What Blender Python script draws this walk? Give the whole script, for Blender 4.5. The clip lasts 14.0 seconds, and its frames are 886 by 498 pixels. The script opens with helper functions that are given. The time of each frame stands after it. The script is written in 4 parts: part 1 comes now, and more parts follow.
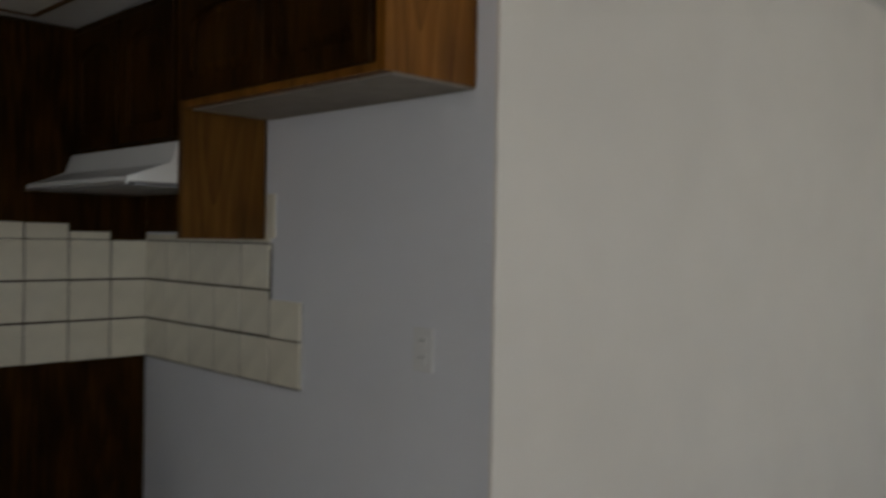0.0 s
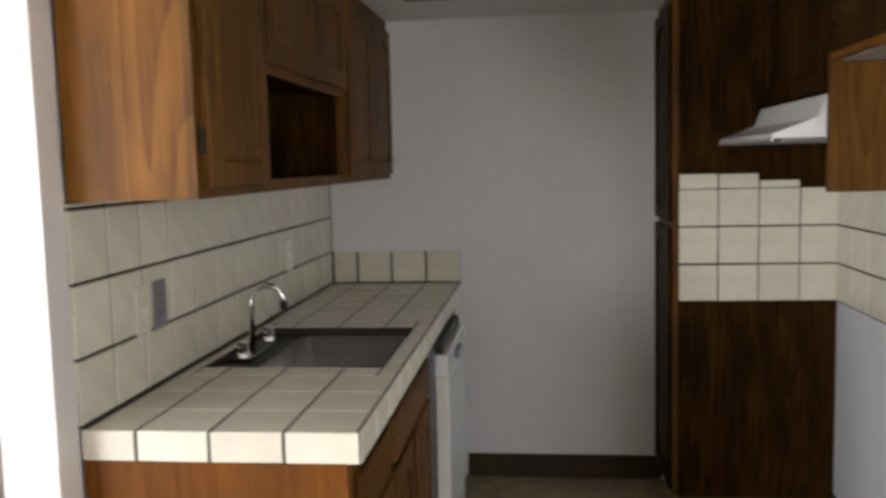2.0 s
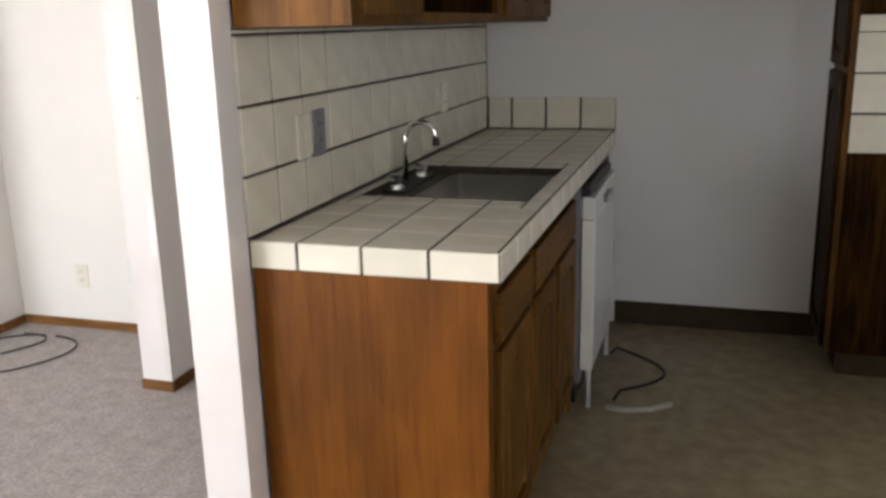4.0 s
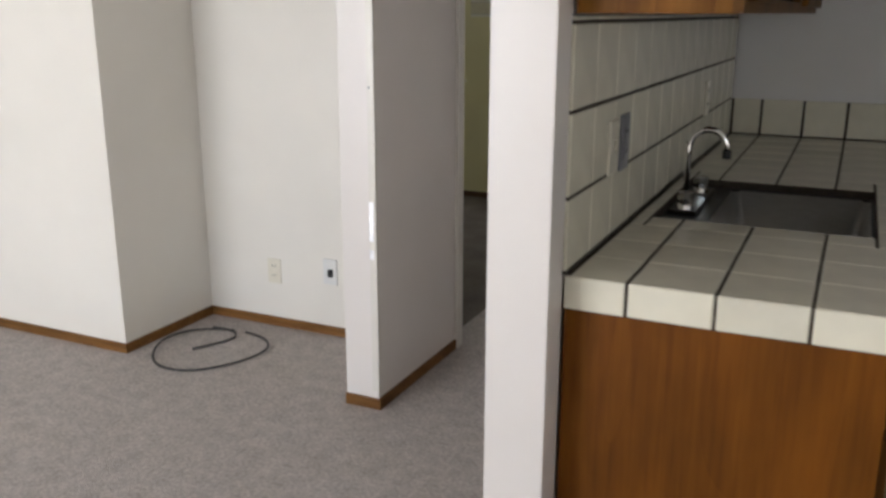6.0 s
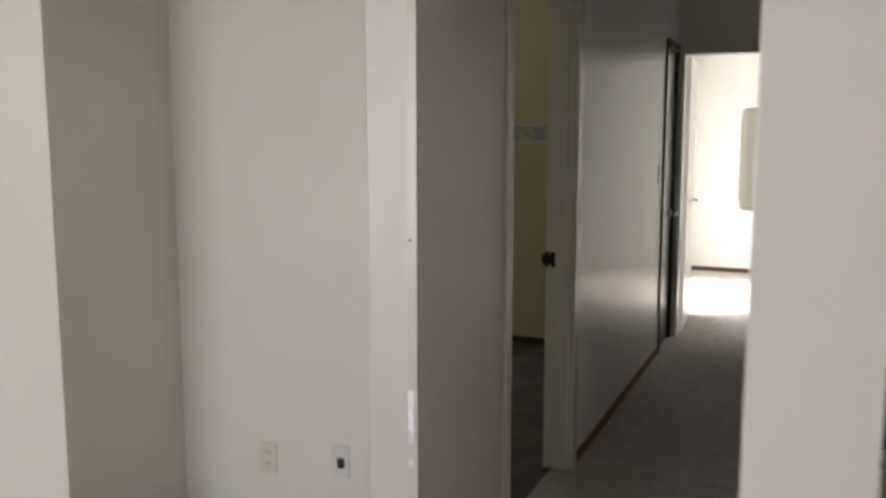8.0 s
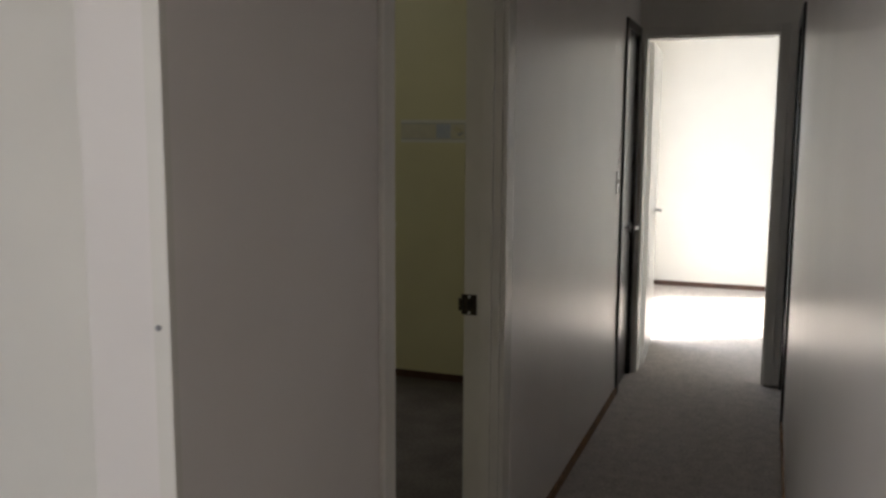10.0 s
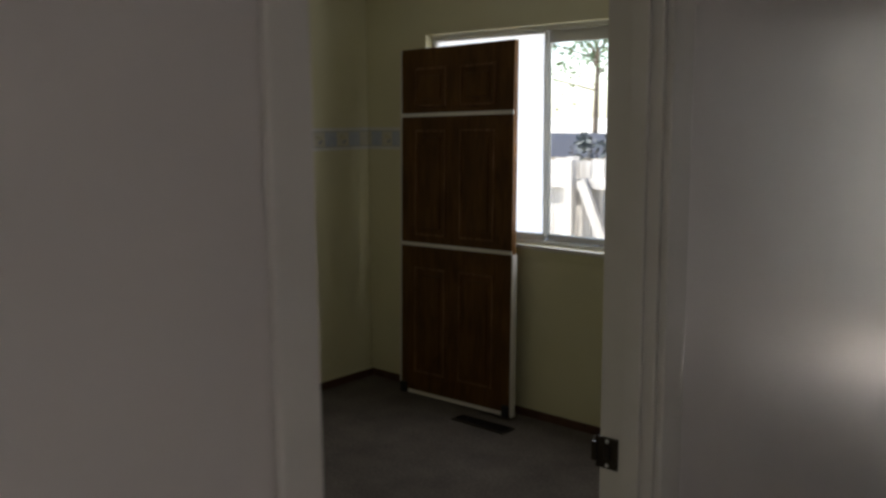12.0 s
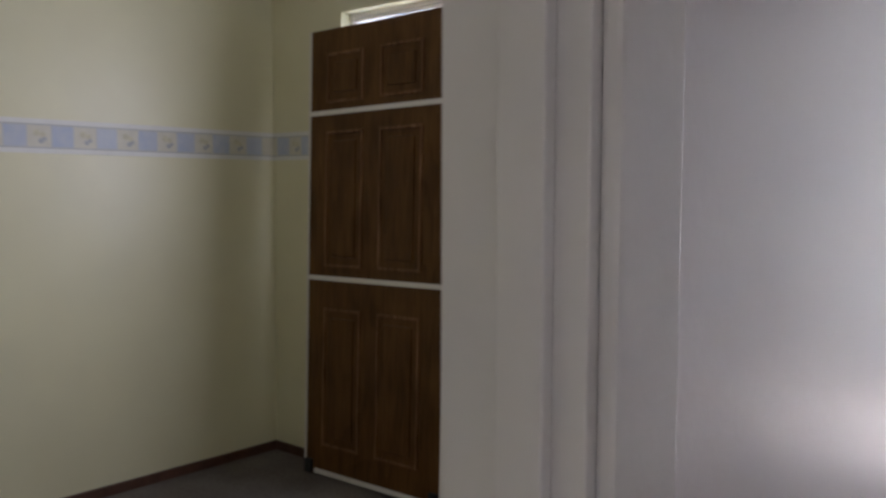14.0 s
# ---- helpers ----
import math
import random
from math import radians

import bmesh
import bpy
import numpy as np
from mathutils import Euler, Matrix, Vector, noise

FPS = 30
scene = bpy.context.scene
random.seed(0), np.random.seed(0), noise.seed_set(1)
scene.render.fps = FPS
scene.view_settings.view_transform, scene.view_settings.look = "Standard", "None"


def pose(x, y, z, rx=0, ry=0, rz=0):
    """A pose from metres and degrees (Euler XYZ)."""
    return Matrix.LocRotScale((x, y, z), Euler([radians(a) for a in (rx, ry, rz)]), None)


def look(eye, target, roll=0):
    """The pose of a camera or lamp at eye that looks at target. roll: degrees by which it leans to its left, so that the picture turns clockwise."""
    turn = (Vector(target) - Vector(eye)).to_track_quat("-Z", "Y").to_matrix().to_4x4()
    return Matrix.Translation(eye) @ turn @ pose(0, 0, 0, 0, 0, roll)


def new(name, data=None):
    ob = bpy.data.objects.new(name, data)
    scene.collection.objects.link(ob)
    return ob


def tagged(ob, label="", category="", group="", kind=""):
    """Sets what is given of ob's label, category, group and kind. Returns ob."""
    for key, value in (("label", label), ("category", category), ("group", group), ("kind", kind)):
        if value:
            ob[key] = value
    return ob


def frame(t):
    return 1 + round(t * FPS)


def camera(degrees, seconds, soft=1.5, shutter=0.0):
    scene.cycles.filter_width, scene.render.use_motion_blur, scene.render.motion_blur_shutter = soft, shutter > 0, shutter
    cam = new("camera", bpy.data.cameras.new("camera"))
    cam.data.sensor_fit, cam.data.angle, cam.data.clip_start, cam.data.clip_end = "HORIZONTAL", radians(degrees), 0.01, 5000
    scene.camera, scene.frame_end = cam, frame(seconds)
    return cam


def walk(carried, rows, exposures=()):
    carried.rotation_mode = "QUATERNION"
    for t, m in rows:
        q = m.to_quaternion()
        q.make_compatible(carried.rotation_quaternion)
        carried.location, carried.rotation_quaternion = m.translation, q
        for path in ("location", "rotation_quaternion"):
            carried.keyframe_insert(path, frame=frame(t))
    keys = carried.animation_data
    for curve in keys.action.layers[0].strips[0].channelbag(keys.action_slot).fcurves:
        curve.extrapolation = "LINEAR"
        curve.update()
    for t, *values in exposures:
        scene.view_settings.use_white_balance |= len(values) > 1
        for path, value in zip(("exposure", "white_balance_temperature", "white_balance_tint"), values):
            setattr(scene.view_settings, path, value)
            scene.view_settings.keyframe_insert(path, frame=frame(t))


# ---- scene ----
cam = camera(54.0, 14.0, soft=2.8, shutter=0.4)
PATH = [
    (0, (0.556, -1.369, 1.357), (1.968, 0.047, 1.334), 1.0),
    (0.3, (0.709, -1.28, 1.373), (1.907, 0.316, 1.245), -0.6),
    (0.6, (0.825, -1.246, 1.376), (1.741, 0.521, 1.175), -1.7),
    (1, (0.926, -1.312, 1.369), (1.426, 0.61, 1.131), -2.1),
    (1.5, (0.961, -1.494, 1.353), (1.025, 0.49, 1.107), -2.0),
    (2, (0.98, -1.695, 1.456), (0.751, 0.282, 1.261), -1.4),
    (2.5, (1.009, -1.706, 1.439), (0.563, 0.241, 1.349), -1.5),
    (3, (1.081, -1.745, 1.424), (0.524, 0.167, 1.241), -1.2),
    (3.2, (1.116, -1.752, 1.413), (0.545, 0.145, 1.141), -1.2),
    (5.3, (0.668, -1.747, 1.381), (0.04, 0.059, 0.795), 0.9),
    (5.5, (0.608, -1.696, 1.378), (-0.085, 0.092, 0.81), 0.8),
    (6, (0.469, -1.534, 1.397), (-0.353, 0.212, 0.872), 0.1),
    (6.5, (0.325, -1.463, 1.391), (-0.502, 0.308, 0.965), 1.1),
    (7, (0.131, -1.346, 1.41), (-0.639, 0.468, 1.072), 1.3),
    (7.5, (0.041, -1.16, 1.437), (-0.752, 0.654, 1.151), 1.0),
    (8, (-0.068, -0.953, 1.419), (-0.851, 0.869, 1.158), 0.0),
    (8.5, (-0.275, -0.64, 1.39), (-0.985, 1.216, 1.145), -0.6),
    (11, (-0.23, 0.464, 1.508), (-0.956, 2.305, 1.221), 1.3),
    (11.5, (-0.241, 0.727, 1.59), (-1.23, 2.438, 1.283), 0.1),
    (12, (-0.24, 1.108, 1.552), (-1.556, 2.582, 1.25), -0.5),
    (12.5, (-0.382, 1.449, 1.486), (-1.763, 2.864, 1.186), -1.9),
    (13, (-0.454, 1.584, 1.465), (-1.833, 3.009, 1.202), -1.0),
    (13.5, (-0.534, 1.786, 1.379), (-1.898, 3.236, 1.184), 0.0),
    (14, (-0.72, 2.09, 1.243), (-2.025, 3.597, 1.102), 0.2),
]
walk(cam, [(t, look(eye, target, roll)) for t, eye, target, roll in PATH],
     exposures=((0, 1.6, 6500, 9), (0.6, 1.95, 6500, 9), (1, 2.25, 6500, 10), (1.5, 2.85, 6600, 14), (2, 3.35, 6500, 13), (3, 3.25, 6500, 13), (5.5, 2.95, 6350, 12), (6.5, 2.2, 6500, 11), (7.5, 2.05, 6700, 12), (8.5, 1.8, 6750, 13), (11, 1.7, 6450, 11), (11.5, 1.6, 6450, 11), (12, 1.8, 6450, 13), (12.6, 2.65, 5900, 17), (14, 3.1, 5800, 21)))

# ---- light and exposure ----
world = bpy.data.worlds.new("sky")
scene.world = world
world.use_nodes = True
wn = world.node_tree
sky = wn.nodes.new("ShaderNodeTexSky")
sky.sky_type = 'NISHITA'
sky.sun_disc = False
SUN_EL, SUN_AZ = 52.0, 247.5
sky.sun_elevation, sky.sun_rotation = radians(SUN_EL), radians(SUN_AZ)
wn.nodes["Background"].inputs["Strength"].default_value = 0.15
wn.links.new(sky.outputs[0], wn.nodes["Background"].inputs["Color"])


def sun_lamp():
    data = bpy.data.lights.new("sun", 'SUN')
    data.energy, data.angle, data.color = 5.0, radians(0.5), (1.0, 0.95, 0.86)
    ob = new("sun", data)
    e, a = radians(SUN_EL), radians(SUN_AZ)
    way = Vector((math.sin(a) * math.cos(e), math.cos(a) * math.cos(e), math.sin(e)))
    ob.matrix_world = look((way * 20)[:], (0, 0, 0))


def window_light(name, x, y, z, w, h, target, power, color=(0.91, 0.93, 0.99)):
    data = bpy.data.lights.new(name, 'AREA')
    data.shape, data.size, data.size_y = 'RECTANGLE', w, h
    data.energy, data.color = power, color
    ob = new(name, data)
    ob.matrix_world = look((x, y, z), target)


sun_lamp()
window_light("living_window_daylight", -2.8, -4.17, 1.25, 2.45, 1.75, (-2.8, 0, 1.25), 19, (0.925, 0.935, 0.985))
# Added fill at an invented window, brightening the east living wall.
window_light("east_wall_fill_light", 4.05, -4.17, 1.25, 1.2, 1.75, (4.05, 0, 1.25), 4)
window_light("bedroom_window_daylight", -2.53, 4.685, 1.44, 0.45, 0.92, (-2.53, 0, 1.44), 2.0, (0.93, 0.93, 0.98))
window_light("far_room_daylight", -1.45, 6.76, 1.05, 1.6, 1.9, (0, 6.76, 0.9), 14, (0.78, 0.88, 1.0))


# ---- materials ----
def mat(name, color, rough=0.6, metal=0.0, noise=0.0, scale=8.0, bump=0.0, bump_scale=60.0, color2=None, stretch=(1, 1, 1), random_amount=0.0, spec=0.5, patch=0.0, patch_scale=1.3):
    m = bpy.data.materials.new(name)
    m.use_nodes = True
    n, l = m.node_tree.nodes, m.node_tree.links
    b = n["Principled BSDF"]
    b.inputs["Roughness"].default_value = rough
    b.inputs["Metallic"].default_value = metal
    b.inputs["Specular IOR Level"].default_value = spec
    tc = n.new("ShaderNodeTexCoord")
    mp = n.new("ShaderNodeMapping")
    mp.inputs["Scale"].default_value = stretch
    l.new(tc.outputs["Object"], mp.inputs["Vector"])
    c2 = color2 or tuple(c * (1 - noise) for c in color)
    t1 = n.new("ShaderNodeTexNoise")
    t1.inputs["Scale"].default_value, t1.inputs["Detail"].default_value = scale, 6
    l.new(mp.outputs[0], t1.inputs["Vector"])
    ramp = n.new("ShaderNodeValToRGB")
    ramp.color_ramp.elements[0].position, ramp.color_ramp.elements[1].position = 0.35, 0.68
    ramp.color_ramp.elements[0].color, ramp.color_ramp.elements[1].color = (*c2, 1), (*color, 1)
    l.new(t1.outputs["Fac"], ramp.inputs[0])
    out = ramp.outputs[0]
    if patch:
        t3 = n.new("ShaderNodeTexNoise")
        t3.inputs["Scale"].default_value, t3.inputs["Detail"].default_value = patch_scale, 4
        l.new(tc.outputs["Object"], t3.inputs["Vector"])
        mr = n.new("ShaderNodeMapRange")
        mr.inputs["From Min"].default_value, mr.inputs["From Max"].default_value = 0.3, 0.7
        mr.inputs["To Min"].default_value, mr.inputs["To Max"].default_value = 1 - patch, 1 + patch * 0.4
        l.new(t3.outputs["Fac"], mr.inputs["Value"])
        shade = n.new("ShaderNodeHueSaturation")
        l.new(mr.outputs[0], shade.inputs["Value"])
        l.new(out, shade.inputs["Color"])
        out = shade.outputs[0]
    if random_amount:
        info = n.new("ShaderNodeObjectInfo")
        hsv = n.new("ShaderNodeHueSaturation")
        mul = n.new("ShaderNodeMapRange")
        mul.inputs["To Min"].default_value, mul.inputs["To Max"].default_value = 1 - random_amount, 1 + random_amount
        l.new(info.outputs["Random"], mul.inputs["Value"])
        l.new(mul.outputs[0], hsv.inputs["Value"])
        l.new(out, hsv.inputs["Color"])
        out = hsv.outputs[0]
    l.new(out, b.inputs["Base Color"])
    if bump:
        t2 = n.new("ShaderNodeTexNoise")
        t2.inputs["Scale"].default_value, t2.inputs["Detail"].default_value = bump_scale, 3
        l.new(mp.outputs[0], t2.inputs["Vector"])
        bp = n.new("ShaderNodeBump")
        bp.inputs["Strength"].default_value, bp.inputs["Distance"].default_value = bump, 0.01
        l.new(t2.outputs["Fac"], bp.inputs["Height"])
        l.new(bp.outputs[0], b.inputs["Normal"])
    return m


def wood(name, dark, mid, light, rough=0.5, axis="z", rings=17.0, spec=0.16, streak=0.86, ring=0.10, blots=(0.72, 1.2)):
    m = bpy.data.materials.new(name)
    m.use_nodes = True
    n, l = m.node_tree.nodes, m.node_tree.links
    b = n["Principled BSDF"]
    b.inputs["Roughness"].default_value = rough
    b.inputs["Specular IOR Level"].default_value = spec
    tc = n.new("ShaderNodeTexCoord")
    along = {"x": (0.12, 1, 1), "y": (1, 0.12, 1), "z": (1, 1, 0.12)}[axis]
    mp = n.new("ShaderNodeMapping")
    mp.inputs["Scale"].default_value = along
    l.new(tc.outputs["Object"], mp.inputs["Vector"])
    bend = n.new("ShaderNodeTexNoise")
    bend.inputs["Scale"].default_value, bend.inputs["Detail"].default_value = 4.0, 1
    l.new(mp.outputs[0], bend.inputs["Vector"])
    m1 = n.new("ShaderNodeMath")
    m1.operation, m1.inputs[1].default_value = 'MULTIPLY', rings
    l.new(bend.outputs["Fac"], m1.inputs[0])
    fr = n.new("ShaderNodeMath")
    fr.operation = 'FRACT'
    l.new(m1.outputs[0], fr.inputs[0])
    fine = n.new("ShaderNodeTexNoise")
    fine.inputs["Scale"].default_value, fine.inputs["Detail"].default_value = 90, 5
    mp2 = n.new("ShaderNodeMapping")
    mp2.inputs["Scale"].default_value = tuple(v if v == 1 else 0.05 for v in along)
    l.new(tc.outputs["Object"], mp2.inputs["Vector"])
    l.new(mp2.outputs[0], fine.inputs["Vector"])
    add = n.new("ShaderNodeMath")
    add.operation = 'MULTIPLY_ADD'
    add.inputs[1].default_value, add.inputs[2].default_value = ring, 0.54 - (streak + ring) / 2
    l.new(fr.outputs[0], add.inputs[0])
    add2 = n.new("ShaderNodeMath")
    add2.operation = 'MULTIPLY_ADD'
    add2.inputs[1].default_value = streak
    l.new(fine.outputs["Fac"], add2.inputs[0])
    l.new(add.outputs[0], add2.inputs[2])
    ramp = n.new("ShaderNodeValToRGB")
    e = ramp.color_ramp.elements
    e[0].position, e[0].color = 0.3, (*dark, 1)
    e[1].position, e[1].color = 0.85, (*light, 1)
    k = e.new(0.52)
    k.color = (*mid, 1)
    l.new(add2.outputs[0], ramp.inputs[0])
    blot = n.new("ShaderNodeTexNoise")
    blot.inputs["Scale"].default_value, blot.inputs["Detail"].default_value = 9.0, 3
    mp3 = n.new("ShaderNodeMapping")
    mp3.inputs["Scale"].default_value = tuple(v if v == 1 else 0.4 for v in along)
    l.new(tc.outputs["Object"], mp3.inputs["Vector"])
    l.new(mp3.outputs[0], blot.inputs["Vector"])
    mr = n.new("ShaderNodeMapRange")
    mr.inputs["From Min"].default_value, mr.inputs["From Max"].default_value = 0.3, 0.7
    mr.inputs["To Min"].default_value, mr.inputs["To Max"].default_value = blots
    l.new(blot.outputs["Fac"], mr.inputs["Value"])
    shade = n.new("ShaderNodeHueSaturation")
    l.new(mr.outputs[0], shade.inputs["Value"])
    l.new(ramp.outputs[0], shade.inputs["Color"])
    l.new(shade.outputs[0], b.inputs["Base Color"])
    bp = n.new("ShaderNodeBump")
    bp.inputs["Strength"].default_value, bp.inputs["Distance"].default_value = 0.2, 0.003
    l.new(add2.outputs[0], bp.inputs["Height"])
    l.new(bp.outputs[0], b.inputs["Normal"])
    return m


def glass(name):
    m = bpy.data.materials.new(name)
    m.use_nodes = True
    b = m.node_tree.nodes["Principled BSDF"]
    b.inputs["Transmission Weight"].default_value, b.inputs["Roughness"].default_value, b.inputs["IOR"].default_value = 1.0, 0.0, 1.45
    b.inputs["Base Color"].default_value = (0.95, 0.98, 0.97, 1)
    return m


def haze(name):
    """A translucent white pane: daylight comes through it scattered."""
    m = bpy.data.materials.new(name)
    m.use_nodes = True
    n, l = m.node_tree.nodes, m.node_tree.links
    d, t, mix = n.new("ShaderNodeBsdfDiffuse"), n.new("ShaderNodeBsdfTranslucent"), n.new("ShaderNodeMixShader")
    d.inputs["Color"].default_value, t.inputs["Color"].default_value = (0.85, 0.86, 0.88, 1), (0.98, 0.98, 0.98, 1)
    mix.inputs[0].default_value = 0.95
    l.new(d.outputs[0], mix.inputs[1])
    l.new(t.outputs[0], mix.inputs[2])
    l.new(mix.outputs[0], n["Material Output"].inputs["Surface"])
    return m


M_HALL = mat("hall_semi_gloss_paint", (0.752, 0.708, 0.673), 0.34, noise=0.05, scale=2.5, bump=0.03, bump_scale=90)
M_WALL = mat("wall_paint", (0.77, 0.738, 0.677), 0.42, noise=0.05, scale=2.5, bump=0.045, bump_scale=120)
M_KBACK = mat("kitchen_end_wall_paint", (0.74, 0.725, 0.71), 0.45, noise=0.05, scale=2.5, bump=0.045, bump_scale=120)
M_KWALL = mat("kitchen_wall_paint", (0.72, 0.73, 0.755), 0.42, noise=0.05, scale=2.5, bump=0.045, bump_scale=120)
M_BED = mat("bedroom_wall_paint", (0.74, 0.70, 0.47), 0.38, noise=0.06, scale=2.0, bump=0.045, bump_scale=110, patch=0.05)
M_CEIL = mat("ceiling_texture", (0.84, 0.83, 0.80), 0.9, noise=0.04, scale=5, bump=0.5, bump_scale=180)
M_CARPET = mat("carpet", (0.58, 0.53, 0.49), 1.0, scale=75, color2=(0.40, 0.36, 0.335), bump=1.0, bump_scale=170, spec=0.05, patch=0.16, patch_scale=16.0)
# Carpet colour lowered so the bedroom floor looks dim.
M_BCARPET = mat("dimmed_bedroom_carpet", (0.20, 0.175, 0.15), 1.0, scale=75, color2=(0.14, 0.122, 0.105), bump=0.8, bump_scale=260, spec=0.05, patch=0.22, patch_scale=5.0)
M_VINYL = mat("vinyl_floor", (0.34, 0.28, 0.165), 0.45, scale=14, color2=(0.23, 0.185, 0.105), bump=0.1, bump_scale=40)
M_OAK = wood("oak", (0.105, 0.036, 0.004), (0.18, 0.069, 0.0085), (0.25, 0.11, 0.018), streak=0.5, ring=0.26, rings=13.0)
M_PANEL = wood("stained_panel", (0.085, 0.024, 0.002), (0.15, 0.048, 0.004), (0.205, 0.072, 0.007), streak=0.5, ring=0.09, rings=11.0, blots=(0.72, 1.16))
M_DFRAME = wood("espresso_stained_wood", (0.006, 0.003, 0.002), (0.014, 0.007, 0.004), (0.028, 0.014, 0.008), rough=0.25, spec=0.4)
# Darker oak: on doors, face frames and drawers its colour carries their shade.
M_MOAK = wood("shaded_brown_oak", (0.055, 0.022, 0.003), (0.11, 0.046, 0.007), (0.17, 0.08, 0.014), streak=0.6, ring=0.2, rings=13.0)
M_OAK_H = wood("shaded_oak_across", (0.055, 0.022, 0.003), (0.11, 0.046, 0.007), (0.17, 0.08, 0.014), axis="y")
# Pantry and range-side wood; in the open niche it stands for shade.
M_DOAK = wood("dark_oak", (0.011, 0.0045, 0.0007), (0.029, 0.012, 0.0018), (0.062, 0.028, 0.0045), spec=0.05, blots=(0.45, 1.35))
M_TRIM = wood("stained_baseboard", (0.08, 0.033, 0.009), (0.17, 0.078, 0.022), (0.25, 0.12, 0.04), axis="x")
M_DTRIM = mat("dark_baseboard", (0.10, 0.045, 0.028), 0.5, noise=0.4, scale=20)
M_VBASE = mat("brown_vinyl_base", (0.055, 0.038, 0.018), 0.65, noise=0.3, scale=12, spec=0.2)
M_DOORW = wood("worn_door_edges", (0.05, 0.022, 0.008), (0.16, 0.078, 0.032), (0.30, 0.165, 0.09), rough=0.45)
M_DOOR = wood("brown_door_wood", (0.055, 0.024, 0.006), (0.10, 0.046, 0.012), (0.15, 0.072, 0.022), rough=0.45, streak=0.6)
M_TILE = mat("cream_tile", (0.76, 0.72, 0.59), 0.22, noise=0.10, scale=11, bump=0.03, bump_scale=20, random_amount=0.05)
M_GROUT = mat("dark_grout", (0.06, 0.045, 0.032), 0.9, noise=0.3, scale=60)
M_WHITE = mat("white_enamel", (0.74, 0.74, 0.72), 0.25, noise=0.04, scale=6)
M_TRIMW = mat("white_trim_paint", (0.74, 0.71, 0.65), 0.26, noise=0.05, scale=9, bump=0.04, bump_scale=70)
M_UNDER = mat("dull_brown_board", (0.30, 0.265, 0.22), 0.8, noise=0.15, scale=14)
M_PLATE = mat("almond_plastic", (0.72, 0.68, 0.57), 0.4, noise=0.05, scale=30)
M_STEEL = mat("stainless_steel", (0.70, 0.70, 0.69), 0.5, metal=1.0, noise=0.12, scale=30, stretch=(1, 12, 12))
M_CHROME = mat("chrome", (0.85, 0.85, 0.86), 0.07, metal=1.0)
M_ALU = mat("galvanised_bead", (0.86, 0.86, 0.88), 0.45, metal=1.0, noise=0.2, scale=40)
M_BRASS = mat("dark_bronze", (0.05, 0.04, 0.03), 0.4, metal=0.8, noise=0.3, scale=60)
M_BLACK = mat("black_plastic", (0.015, 0.015, 0.016), 0.45, noise=0.2, scale=30)
M_CORD = mat("dull_dark_cord", (0.06, 0.058, 0.055), 0.6, noise=0.2, scale=30)
M_GREYP = mat("grey_plastic", (0.22, 0.22, 0.24), 0.4, noise=0.1, scale=30)
M_HOSE = mat("grey_hose", (0.45, 0.43, 0.38), 0.5, noise=0.2, scale=30)
M_DIFF = mat("light_diffuser", (0.84, 0.82, 0.75), 0.5, noise=0.06, scale=30, bump=0.2, bump_scale=220)
M_GLASS = glass("window_glass")
M_HAZE = haze("hazy_white_pane")
M_FENCE = mat("weathered_fence_wood", (0.47, 0.445, 0.42), 0.85, scale=4, color2=(0.34, 0.32, 0.30), stretch=(6, 6, 0.6), bump=0.3, bump_scale=40, random_amount=0.15)
M_ROOF = mat("asphalt_shingle", (0.05, 0.053, 0.066), 1.0, spec=0.05, noise=0.4, scale=25, bump=0.4, bump_scale=60)
M_LEAF = mat("leaves", (0.10, 0.15, 0.05), 0.6, scale=3, color2=(0.045, 0.085, 0.025))
M_DLEAF = mat("dark_leaves", (0.06, 0.07, 0.07), 0.7, scale=3, color2=(0.04, 0.05, 0.05))
M_BARK = mat("bark", (0.14, 0.10, 0.07), 0.9, noise=0.5, scale=12, bump=0.6, bump_scale=30)
M_SOIL = mat("pale_dry_ground", (0.46, 0.43, 0.38), 0.95, scale=3, color2=(0.36, 0.34, 0.29), bump=0.4, bump_scale=30)
M_STUCCO = mat("stucco", (0.5, 0.46, 0.4), 0.9, noise=0.1, scale=6, bump=0.3, bump_scale=80)
M_PAPER = mat("border_paper", (0.66, 0.63, 0.52), 0.5, noise=0.08, scale=25)
M_BLUE = mat("border_blue", (0.43, 0.485, 0.59), 0.5, scale=22, color2=(0.52, 0.545, 0.59))
M_PBLUE = mat("border_pale_blue", (0.50, 0.54, 0.61), 0.5, scale=22, color2=(0.55, 0.58, 0.62))
M_EDGE = mat("border_edge_band", (0.76, 0.75, 0.70), 0.5, noise=0.05, scale=20)
M_YELLOW = mat("border_flower", (0.65, 0.61, 0.43), 0.5, noise=0.2, scale=60)
M_MOTIF = mat("border_leaf", (0.44, 0.45, 0.46), 0.5, noise=0.2, scale=60)

# ---- building blocks ----
ORG = {}


def box(bm, x0, y0, z0, x1, y1, z1):
    v = [bm.verts.new(p) for p in ((x0, y0, z0), (x1, y0, z0), (x1, y1, z0), (x0, y1, z0), (x0, y0, z1), (x1, y0, z1), (x1, y1, z1), (x0, y1, z1))]
    for f in ((3, 2, 1, 0), (4, 5, 6, 7), (0, 1, 5, 4), (1, 2, 6, 5), (2, 3, 7, 6), (3, 0, 4, 7)):
        bm.faces.new([v[i] for i in f])
    return bm


